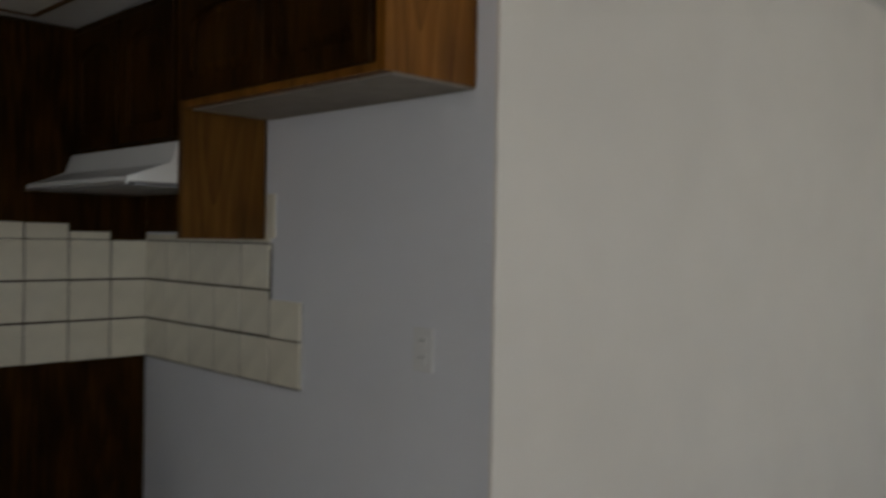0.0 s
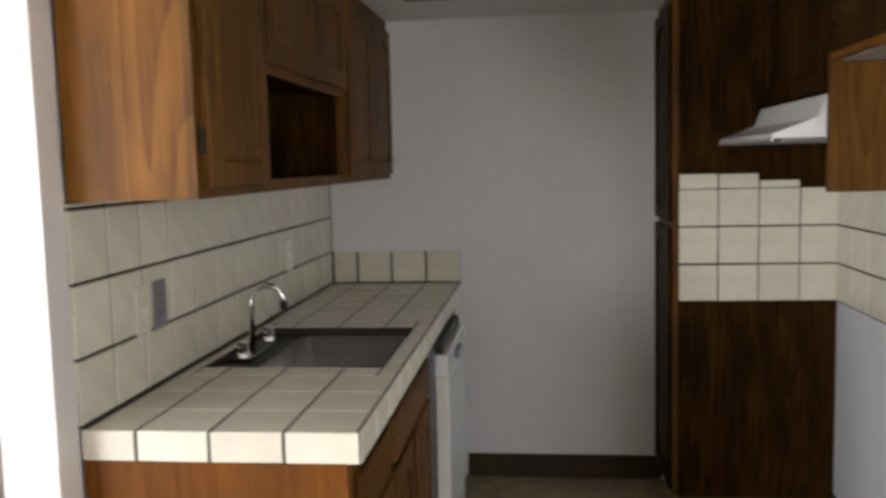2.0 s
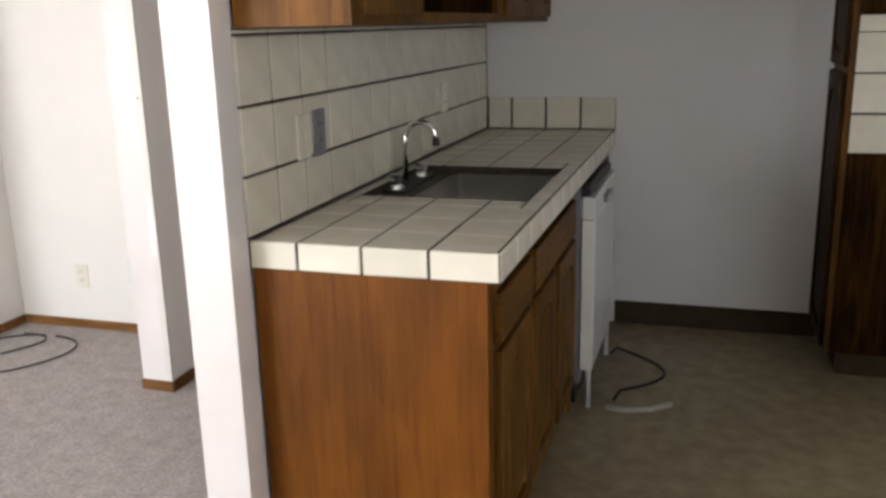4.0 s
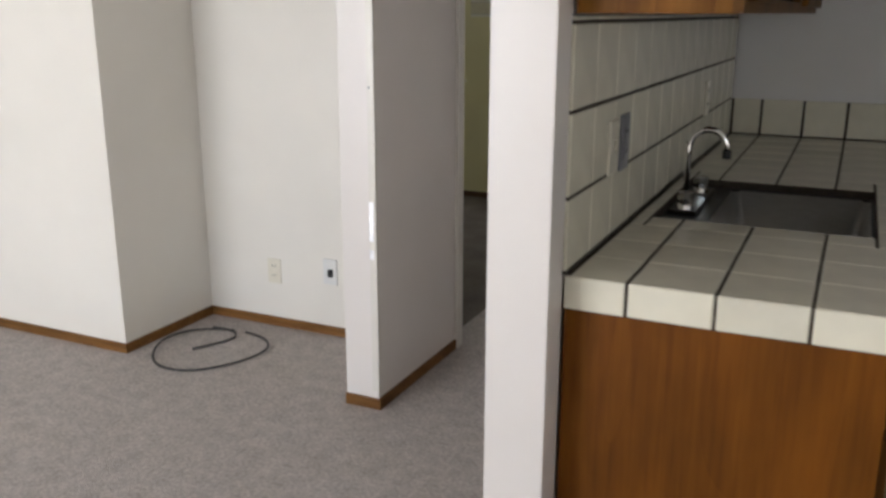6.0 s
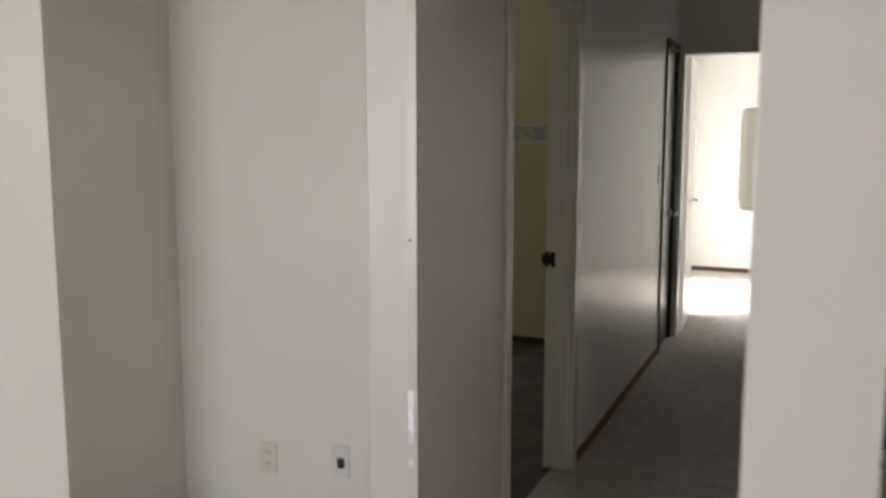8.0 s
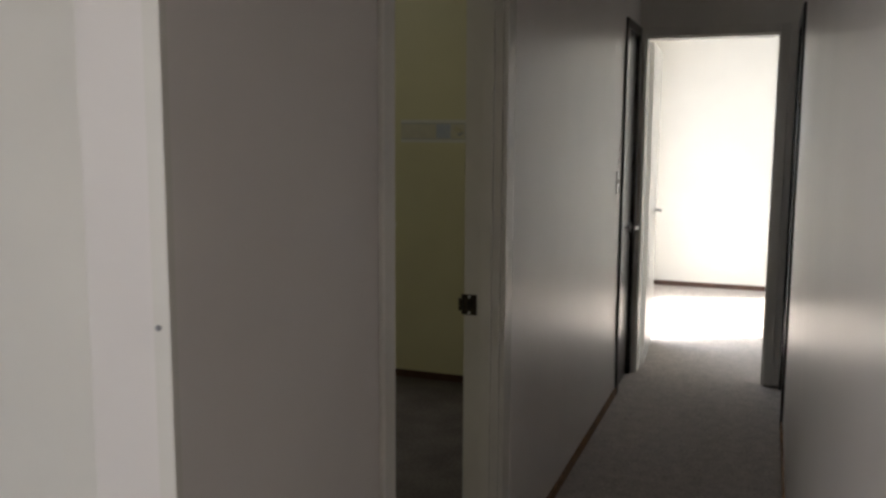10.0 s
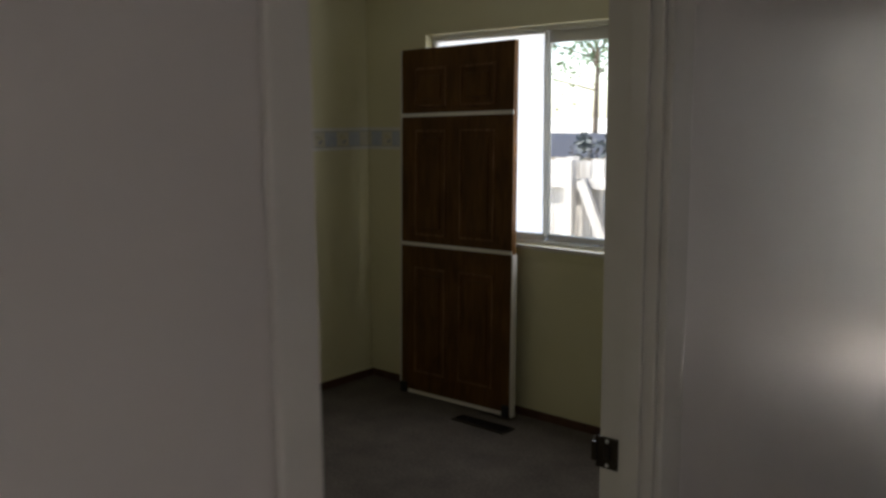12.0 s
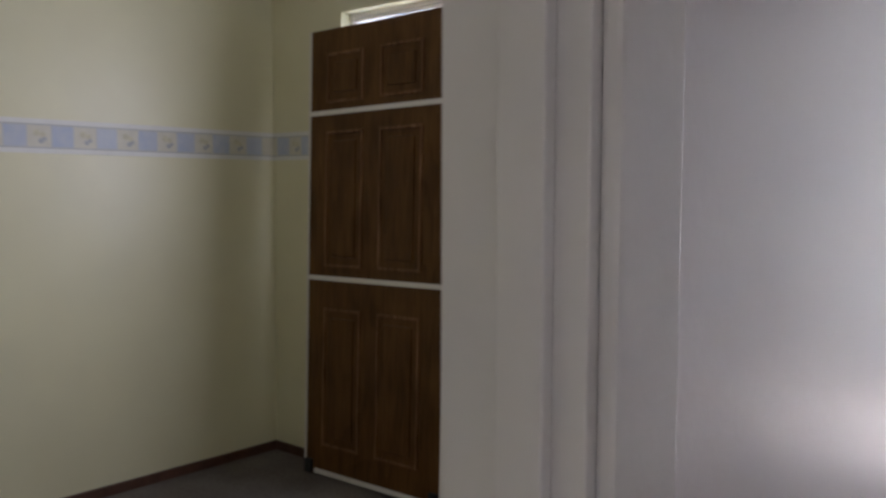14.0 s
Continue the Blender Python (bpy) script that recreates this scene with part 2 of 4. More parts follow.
def boxes(*rows, bevel=0.0):
    bm = bmesh.new()
    for r in rows:
        box(bm, *r)
    if bevel:
        bmesh.ops.bevel(bm, geom=list(bm.edges), offset=bevel, segments=2, affect='EDGES', profile=0.6)
    return bm


def thing(name, loc, label, category, group="", kind=""):
    ob = new(name)
    ob.location = loc
    ORG[ob] = Vector(loc)
    return tagged(ob, label, category, group, kind)


def part(name, bm, material, parent=None, label="", at=None, smooth=False):
    """One mesh object from a bmesh in world places, under a thing or a part."""
    base = Vector(at) if at is not None else (ORG[parent] if parent else Vector((0, 0, 0)))
    bmesh.ops.translate(bm, verts=bm.verts, vec=-base)
    bmesh.ops.recalc_face_normals(bm, faces=bm.faces)
    me = bpy.data.meshes.new(name)
    bm.to_mesh(me)
    bm.free()
    me.materials.append(material)
    if smooth:
        for p in me.polygons:
            p.use_smooth = True
    ob = new(name, me)
    ORG[ob] = base
    if parent:
        ob.parent = parent
        ob.location = base - ORG[parent]
    else:
        ob.location = base
    if label:
        tagged(ob, label)
    return ob


def solo(name, bm, material, label, category, group="", kind="", smooth=False):
    lo = Vector([min(v.co[i] for v in bm.verts) for i in range(3)])
    hi = Vector([max(v.co[i] for v in bm.verts) for i in range(3)])
    at = ((lo.x + hi.x) / 2, (lo.y + hi.y) / 2, lo.z)
    return tagged(part(name, bm, material, None, "", at, smooth), label, category, group, kind)


def structure(name, bm, material, label, category):
    return tagged(part(name, bm, material), label, category, "", "structure")


def cylinder(bm, a, b, r, seg=16, r2=None):
    a, b = Vector(a), Vector(b)
    m = Matrix.Translation((a + b) / 2) @ (b - a).to_track_quat("Z", "Y").to_matrix().to_4x4()
    bmesh.ops.create_cone(bm, cap_ends=True, segments=seg, radius1=r, radius2=r if r2 is None else r2, depth=(b - a).length, matrix=m)
    return bm


def tube(bm, pts, r, seg=8):
    """A round tube along points."""
    pts = [Vector(p) for p in pts]
    rings = []
    side = None
    for i, p in enumerate(pts):
        d = (pts[min(i + 1, len(pts) - 1)] - pts[max(i - 1, 0)]).normalized()
        if side is None:
            side = d.orthogonal().normalized()
        side = (side - d * side.dot(d)).normalized()
        up = d.cross(side)
        rings.append([bm.verts.new(p + (side * math.cos(k * math.tau / seg) + up * math.sin(k * math.tau / seg)) * r) for k in range(seg)])
    for a, b in zip(rings, rings[1:]):
        for k in range(seg):
            bm.faces.new((a[k], a[(k + 1) % seg], b[(k + 1) % seg], b[k]))
    bm.faces.new(rings[0][::-1])
    bm.faces.new(rings[-1])
    return bm


def arched(w, h, m, arch):
    """The test for the inside of a door's panel field, m from the rim, its top bowed by arch."""
    def inside(x, y):
        if not (m < x < w - m and y > m):
            return False
        k = (x - w / 2) / (w / 2 - m)
        return y < h - m - arch * (1 - math.cos(k * math.pi / 2) ** 0.7 if abs(k) < 1 else 1)
    return inside


def loop_of(w, h, m, arch, angles):
    inside, c, out = arched(w, h, m, arch), (w / 2, h / 2), []
    for a in angles:
        lo, hi = 0.0, w + h
        for _ in range(24):
            r = (lo + hi) / 2
            lo, hi = (r, hi) if inside(c[0] + r * math.cos(a), c[1] + r * math.sin(a)) else (lo, r)
        out.append((c[0] + lo * math.cos(a), c[1] + lo * math.sin(a)))
    return out


def raised_door(parent, name, o, u, v, w, h, material, th=0.019, rail=0.055, arch=0.035, label=""):
    """A cabinet door with a raised, arched field: a frame, and the field as a part of it."""
    o, u, v = Vector(o), Vector(u), Vector(v)
    n = u.cross(v)
    corner = [math.atan2(sy * h / 2, sx * w / 2) for sx in (-1, 1) for sy in (-1, 1)]
    angles = sorted([k * math.tau / 44 - math.pi + 0.01 for k in range(44)] + corner)

    def ring(bm, m, a, d):
        return [bm.verts.new(o + u * x + v * y + n * d) for x, y in loop_of(w, h, m, a, angles)]

    def skin(bm, rings, cap):
        for a, b in zip(rings, rings[1:]):
            for k in range(len(a)):
                bm.faces.new((a[k], a[(k + 1) % len(a)], b[(k + 1) % len(a)], b[k]))
        if cap:
            bm.faces.new(rings[-1])
        return bm

    bm = bmesh.new()
    frame_ob = part(name, skin(bm, [ring(bm, 0.0, 0, 0), ring(bm, 0.0, 0, th - 0.004), ring(bm, 0.004, 0, th), ring(bm, rail, arch, th), ring(bm, rail + 0.003, arch, th - 0.013)], False), material, parent, label)
    bm = bmesh.new()
    part("panel", skin(bm, [ring(bm, rail + 0.0025, arch, th - 0.016), ring(bm, rail + 0.0025, arch, th - 0.0135), ring(bm, rail + 0.032, arch, th - 0.004)], True), material, frame_ob)
    return frame_ob


# ---- setting: floors and ground ----
PY = 1.82         # pantry side
H = 2.42          # rooms
HK = 2.10         # dropped kitchen ceiling
XL, XR = -0.98, -0.123   # hall faces
KX, KY = 2.12, 2.255    # kitchen's far corner

DL0, DL1, DR0, DR1 = 4.775, 5.185, 4.50, 5.17     # hall doors
BD0, BD1 = 1.708, 2.535                           # bedroom doorway
YE = 5.24                                       # hall's end
PX, PYE = XL - 0.135, 1.0                        # the wall end at the hall's mouth
PB = XL - 0.107                                 # the bedroom side of the hall wall
BX, BY = -3.98, 4.65                            # bedroom's far corner
AX, AY = -2.215, 1.572                          # alcove corner
FY = 8.45                                        # far room's back wall
structure("carpet_floor", boxes((-5.0, -4.2, -0.1, 0.0, 1.6, 0.0), (PX + 0.06, 1.6, -0.1, 0.0, YE + 0.06, 0.0), (-1.5, YE + 0.06, -0.1, 0.0, 9.5, 0.0), (0.0, -4.2, -0.1, 5.0, -0.03, 0.0), (0.0, 2.4, -0.1, 1.4, 9.5, 0.0)), M_CARPET, "grey beige cut pile carpet through the rooms", "carpet")
structure("dimmed_bedroom_carpet", boxes((-5.0, 1.6, -0.1, PX + 0.06, BY + 0.1, 0.0)), M_BCARPET, "grey brown bedroom carpet, coloured darker for the dim room", "carpet")
structure("kitchen_floor", boxes((0.0, -0.03, -0.1, KX, KY, -0.004)), M_VINYL, "dull olive brown sheet vinyl kitchen floor", "floor")
structure("ground", boxes((-400, -400, -0.6, 400, 400, -0.25)), M_SOIL, "pale dry bare yard ground around the house", "ground")

# ---- setting: walls ----
structure("wall_kitchen_back", boxes((0.0, KY, 0, KX + 0.12, KY + 0.12, H)), M_KBACK, "plain off-white painted kitchen end wall", "wall")
structure("wall_kitchen_side", boxes((KX, 0.03, 0, KX + 0.12, KY, H)), M_KWALL, "off-white painted kitchen side wall with bare range space", "wall")
structure("wall_living_east", boxes((KX, 0.02, 0, KX + 0.12, 0.03, H), (KX + 0.12, 0.02, 0, 5.0, 0.14, H)), M_WALL, "plain beige painted living room wall", "wall")
HD = 1.975        # heads of the doors at the hall's end
structure("wall_partition", boxes((XR, -0.085, 0, 0.0, -0.002, H), (XR, -0.002, 0, -0.009, DR0, H), (XR, DR0, HD, -0.009, DR1, H), (XR, DR1, 0, -0.009, YE, H), bevel=0.002), M_HALL, "white painted partition between kitchen and hall", "wall")
structure("wall_hall", boxes((PX, PYE, 0, XL, BD0 - 0.03, H), (PB, BD0 - 0.03, 0, XL, BD0, H), (PB, BD0, 2.03, XL, BD1, H), (PB, BD1, 0, XL, DL0, H), (PB, DL0, HD, XL, DL1, H), (PB, DL1, 0, XL, YE, H), bevel=0.002), M_HALL, "white painted semi-gloss hallway wall with door openings", "wall")
structure("header_hall", boxes((AX, PYE + 0.003, 2.03, PX, PYE + 0.12, H), (XL, PYE + 0.003, 2.03, XR, PYE + 0.12, H)), M_WALL, "white painted dropped header over the alcove and hall entrance", "wall")
structure("wall_alcove_back", boxes((BX - 0.12, AY, 0, PX, AY + 0.05, H)), M_WALL, "cream white painted alcove back wall", "wall")
structure("wall_alcove_side", boxes((AX - 0.12, 1.135, 0, AX, AY, H)), M_WALL, "cream white painted alcove side wall", "wall")
structure("wall_living_north", boxes((-5.0, 1.015, 0, AX, 1.135, H)), M_WALL, "cream white painted living room wall beside the alcove", "wall")
structure("wall_bedroom_west", boxes((BX - 0.12, AY + 0.05, 0, BX, BY + 0.12, H)), M_BED, "pale yellow painted bedroom wall", "wall")
WX0, WX1, WZ0, WZ1 = -3.515, -2.275, 0.905, 1.985
structure("wall_bedroom_back", boxes((BX, BY, 0, WX0, BY + 0.12, H), (WX1, BY, 0, PB - 0.005, BY + 0.12, H), (WX0, BY, 0, WX1, BY + 0.12, WZ0), (WX0, BY, WZ1, WX1, BY + 0.12, H)), M_BED, "pale yellow painted bedroom window wall", "wall")
structure("wall_bedroom_near", boxes((BX, AY + 0.05, 0, PB - 0.006, AY + 0.06, H)), M_BED, "pale yellow painted bedroom wall", "wall")
structure("wall_bedroom_hall_side", boxes((PB - 0.005, BD1, 0, PB, BY, H), (PB - 0.005, BD0, 2.03, PB, BD1, H)), M_BED, "pale yellow painted bedroom wall", "wall")
EX0, EX1 = -0.952, -0.215
structure("wall_hall_end", boxes((-1.54, YE, 0, EX0, YE + 0.12, H), (EX1, YE, 0, 1.42, YE + 0.12, H), (EX0, YE, HD, EX1, YE + 0.12, H)), M_WALL, "white painted wall at the end of the hall", "wall")
GY0, GY1 = 5.90, 7.62
structure("wall_far_west", boxes((-1.54, YE + 0.12, 0, -1.42, GY0, H), (-1.54, GY1, 0, -1.42, FY, H), (-1.54, GY0, 2.08, -1.42, GY1, H)), M_WALL, "white painted far room wall with a glass door opening", "wall")
structure("wall_far_back", boxes((-1.54, FY, 0, 1.42, FY + 0.12, H)), M_WALL, "white painted far room back wall in bright daylight", "wall")
structure("wall_far_east", boxes((1.30, YE + 0.12, 0, 1.42, FY, H)), M_WALL, "white painted far room wall", "wall")
SW = ((-4.1, -1.5), (3.4, 4.7))                 # living room windows; the second is an unseen addition for the east wall's light
structure("wall_living_south", boxes((-5.0, -4.32, 0, SW[0][0], -4.2, H), (SW[0][1], -4.32, 0, SW[1][0], -4.2, H), (SW[1][1], -4.32, 0, 5.0, -4.2, H), *[r for a, b in SW for r in ((a, -4.32, 0, b, -4.2, 0.3), (a, -4.32, 2.15, b, -4.2, H))]), M_WALL, "white painted living room window wall", "wall")
structure("wall_living_west", boxes((-5.12, -4.32, 0, -5.0, 1.135, H)), M_WALL, "white painted living room wall", "wall")
structure("wall_living_end", boxes((5.0, -4.32, 0, 5.12, 0.14, H)), M_WALL, "white painted living room wall", "wall")
structure("closet_back", boxes((-1.75, BY + 0.12, 0, -1.63, YE + 0.12, H), (-1.63, YE, 0, -1.54, YE + 0.12, H), (0.9, 2.4, 0, 1.02, YE, H)), M_WALL, "plain wall closing the spaces behind the hall doors", "wall")

# ---- setting: ceilings ----
structure("ceiling", boxes((-5.12, -4.32, H, 5.12, 1.0, H + 0.12), (-5.12, 1.0, H, 2.3, YE + 0.12, H + 0.12), (-1.75, YE + 0.12, H, 1.42, FY + 0.12, H + 0.12)), M_CEIL, "white sprayed texture ceiling", "ceiling")
structure("kitchen_ceiling", boxes((-0.005, -0.03, HK, KX, KY, HK + 0.1), (-0.005, -0.05, HK, KX, -0.03, H)), M_CEIL, "low white kitchen ceiling", "ceiling")

# ---- setting: baseboards ----
BB = [("living", (-5.0, 1.003, 0, AX, 1.015, 0.042)), ("alcove_side", (AX, 1.003, 0, AX + 0.012, AY - 0.012, 0.042)), ("alcove_back", (AX, AY - 0.012, 0, PX, AY, 0.042)),
      ("post_end", (PX, PYE - 0.012, 0, XL + 0.012, PYE, 0.042)), ("hall", (XL, PYE, 0, XL + 0.012, BD0 - 0.05, 0.042)), ("hall_far", (XL, BD1 + 0.075, 0, XL + 0.012, DL0 - 0.055, 0.042)),
      ("partition", (XR - 0.012, -0.085, 0, XR, DR0 - 0.055, 0.042)), ("living_east", (KX + 0.0, 0.008, 0, 5.0, 0.02, 0.042)), ("far_back", (-1.42, FY - 0.012, 0, 1.3, FY, 0.045))]
for tag, b in BB:
    structure("baseboard_" + tag, boxes(b, bevel=0.003), M_TRIM if tag != "far_back" else M_DTRIM, "narrow stained wood baseboard", "baseboard")
for tag, b in (("west", (BX, AY + 0.1, 0, BX + 0.012, BY, 0.042)), ("window", (BX + 0.012, BY - 0.012, 0, PX - 0.012, BY, 0.042))):
    structure("baseboard_bedroom_" + tag, boxes(b, bevel=0.003), M_DTRIM, "dark reddish brown baseboard", "baseboard")
structure("baseboard_kitchen_back", boxes((0.62, KY - 0.008, -0.004, 1.51, KY, 0.105), bevel=0.002), M_VBASE, "dark brown vinyl cove base", "baseboard")
structure("baseboard_kitchen_side", boxes((KX - 0.008, 0.03, -0.004, KX, PY, 0.105), bevel=0.002), M_VBASE, "dark brown vinyl cove base", "baseboard")


# ---- kitchen ----
P, G = 0.160, 0.006     # tile pitch and joint
ZC = 0.914              # counter


def slab(name, loc, bx, label, category):
    t = thing(name, loc, label, category)
    part("grout_bed", boxes(*bx), M_GROUT, t)
    return t


TILE_CACHE = {}


def tile(parent, c, size):
    """One tile: a bevelled slab, its mesh shared by tiles of one size."""
    key = tuple(round(s, 4) for s in size)
    if key not in TILE_CACHE:
        a, b, d = (s / 2 for s in key)
        bm = boxes((-a, -b, -d, a, b, d))
        bmesh.ops.bevel(bm, geom=list(bm.edges), offset=min(0.0025, min(key) * 0.3), segments=1, affect='EDGES')
        me = bpy.data.meshes.new("tile")
        bm.to_mesh(me)
        bm.free()
        me.materials.append(M_TILE)
        TILE_CACHE[key] = me
    ob = new("tile", TILE_CACHE[key])
    ob.parent = parent
    ob.location = Vector(c) - ORG[parent]
    ob.rotation_euler = [random.uniform(-0.006, 0.006) for _ in range(3)]
    return ob


CUT = 0.123             # the narrow row against the wall
CD = 0.605              # counter depth
SX0, SX1, SY0, SY1 = 0.045, 0.545, 0.572, 1.152     # sink cut-out


def cabinet_unit(name, loc, body, label, group="", material=None):
    material = material or M_OAK
    c = thing(name, loc, label, "cabinet", group)
    for kind, row in zip(("side", "board", "side", "board", "back") if len(body) > 1 else ("body",), body):
        part(kind, boxes(row), material, c)
    return c


def base_cabinets():
    c = thing("base_cabinet", (0.3, 0.6, 0), "oak sink base cabinet with a plain end panel", "cabinet", "kitchen base cabinets")
    part("end_panel", boxes((0.004, 0.004, 0.0, 0.575, 0.022, 0.846), bevel=0.0015), M_PANEL, c)
    part("body", boxes((0.004, 0.022, 0.10, 0.555, 0.04, 0.846), (0.004, 1.20, 0.0, 0.57, 1.218, 0.846), (0.004, 0.04, 0.09, 0.55, 1.20, 0.11), (0.5, 0.04, 0.0, 0.515, 1.2, 0.10)), M_OAK, c)
    part("face_frame", boxes((0.555, 0.022, 0.10, 0.575, 0.06, 0.846), (0.555, 1.17, 0.10, 0.575, 1.218, 0.846), (0.555, 0.06, 0.80, 0.575, 1.17, 0.846), (0.555, 0.06, 0.10, 0.575, 1.17, 0.13), (0.555, 0.06, 0.66, 0.575, 1.17, 0.69), (0.555, 0.42, 0.13, 0.575, 0.46, 0.80)), M_MOAK, c)
    for y, w in ((0.065, 0.35), (0.465, 0.70)):
        d = part("drawer_front", boxes((0.575, y, 0.685, 0.593, y + w, 0.805), bevel=0.004), M_OAK_H, c)
    for y, w in ((0.065, 0.35), (0.465, 0.30), (0.835, 0.33)):
        raised_door(c, "door", (0.576, y, 0.125), (0, 1, 0), (0, 0, 1), w, 0.54, M_MOAK)
    c = thing("base_cabinet", (0.3, 2.05, 0), "narrow oak filler cabinet in the corner", "cabinet", "kitchen base cabinets")
    part("body", boxes((0.004, 1.86, 0.10, 0.555, KY - 0.004, 0.846)), M_OAK, c)
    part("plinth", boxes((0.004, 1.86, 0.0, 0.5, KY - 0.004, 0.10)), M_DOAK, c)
    raised_door(c, "door", (0.556, 1.87, 0.125), (0, 1, 0), (0, 0, 1), 0.37, 0.69, M_MOAK)


def countertop():
    t = thing("countertop", (0.3, 1.13, 0.85), "cream tiled countertop with dark grout and a tiled front edge", "countertop")
    z0, z1 = 0.847, ZC - 0.002
    part("grout_bed", boxes((0.002, 0.0, z0, CD - 0.0005, SY0, z1), (0.002, SY1, z0, CD - 0.0005, KY - 0.002, z1), (0.002, SY0, z0, SX0, SY1, z1), (SX1, SY0, z0, CD - 0.0005, SY1, z1)), M_GROUT, t)
    cols = [(0.009, CUT)] + [(CUT + k * P, CUT + (k + 1) * P) for k in range(3)]
    cols[3] = (cols[3][0], CD - 0.008)
    y = 0.0
    while y < KY - 0.02:
        y1 = min(y + P, KY - 0.002)
        for x0, x1 in cols:
            for a, b, c, d in cut_out((x0, y, x1, y1)):
                if c - a > 0.03 and d - b > 0.02:
                    tile(t, ((a + c) / 2, (b + d) / 2, ZC - 0.004), (c - a - G, d - b - G * 0.45, 0.008))
        y += P
    # front edges: the end towards the living room, and the long side
    xs = [0.0, CUT, CUT + P, CUT + 2 * P, CD]
    for a, b in zip(xs, xs[1:]):
        tile(t, ((a + b) / 2, 0.002, 0.881), (b - a - G, 0.009, 0.066))
    y = 0.0
    while y < KY - 0.02:
        y1 = min(y + P, KY - 0.002)
        tile(t, (CD - 0.002, (y + y1) / 2, 0.881), (0.009, y1 - y - G, 0.066))
        y += P


def cut_out(r):
    """What is left of a rectangle once the sink's opening is taken out."""
    a, b, c, d = r
    if c <= SX0 or a >= SX1 or d <= SY0 or b >= SY1:
        return [r]
    out = []
    if a < SX0:
        out.append((a, b, SX0, d))
    if c > SX1:
        out.append((SX1, b, c, d))
    m0, m1 = max(a, SX0), min(c, SX1)
    if b < SY0:
        out.append((m0, b, m1, SY0))
    if d > SY1:
        out.append((m0, SY1, m1, d))
    return out


R1 = 0.147              # the low first course


def backsplash():
    t = thing("backsplash", (0, 1.13, ZC), "cream square wall tiles with dark grout above the counter", "backsplash", "backsplashes")
    part("grout_bed", boxes((-0.008, 0.004, ZC, 0.0025, KY, 1.395)), M_GROUT, t)
    zs = [ZC + 0.003, ZC + R1, ZC + R1 + P, ZC + R1 + 2 * P, 1.396]
    for z0, z1 in zip(zs, zs[1:]):
        y = 0.0
        while y < KY - 0.02:
            y1 = min(y + P, KY)
            tile(t, (-0.002, (y + y1) / 2, (z0 + z1) / 2), (0.013, y1 - y - G * 0.7, z1 - z0 - G))
            y += P
    t = thing("backsplash", (0.3, KY, ZC), "single low course of cream tiles on the end wall", "backsplash", "backsplashes")
    part("grout_bed", boxes((0.006, KY - 0.0105, ZC, CD - 0.004, KY - 0.001, ZC + R1 - 0.003)), M_GROUT, t)
    for a, b in ((0.009, CUT), (CUT, CUT + P), (CUT + P, CUT + 2 * P), (CUT + 2 * P, CD)):
        tile(t, ((a + b) / 2, KY - 0.008, ZC + R1 / 2 + 0.001), (b - a - G * 1.5, 0.009, R1 - G))
    # the range space: on the pantry's side and along the side wall
    T = 0.149
    zs = [0.887 + k * T for k in range(4)]
    t = thing("backsplash", (1.8, PY, 0.887), "cream tiles on the pantry side behind the range space", "backsplash", "backsplashes")
    part("grout_bed", boxes((1.514, PY - 0.0095, 0.887, KX - 0.002, PY - 0.001, zs[3] - 0.004)), M_GROUT, t)
    xs = [1.512, 1.664, 1.818, 1.973, KX - 0.004]
    for a, b in zip(xs, xs[1:]):
        for z0, z1 in zip(zs, zs[1:]):
            tile(t, ((a + b) / 2, PY - 0.007, (z0 + z1) / 2), (b - a - G * 0.55, 0.009, z1 - z0 - G))
    for k, top in ((0, 0.058), (1, 0.056), (2, 0.028)):
        tile(t, ((xs[k] + xs[k + 1]) / 2, PY - 0.007, zs[3] + top / 2), (xs[k + 1] - xs[k] - G, 0.009, top))
    t = thing("backsplash", (KX, 1.4, 0.887), "cream tiles along the range space wall, ragged at the end", "backsplash", "backsplashes")
    part("grout_bed", boxes((KX - 0.0095, 0.965, 0.887, KX, PY - 0.012, zs[3]), (KX - 0.0095, 0.80, 0.887, KX, 0.965, 1.155)), M_GROUT, t)
    W = (PY - 0.013 - 0.795) / 6
    y = PY - 0.013
    for k in range(6):
        for j, (z0, z1) in enumerate(zip(zs, zs[1:])):
            if k < 5 or j == 0:
                tile(t, (KX - 0.007, y - W / 2, (z0 + z1) / 2), (0.009, W - G * 0.55, z1 - z0 - G))
            elif j == 1:
                tile(t, (KX - 0.007, y - W / 2, z0 + 0.06), (0.009, W - G, 0.12))
        if k < 5:
            tile(t, (KX - 0.007, y - W / 2, zs[3] + 0.012), (0.009, W - G, 0.022))
        y -= W
    tile(t, (KX - 0.007, 0.965, 1.42), (0.009, 0.045, 0.14))


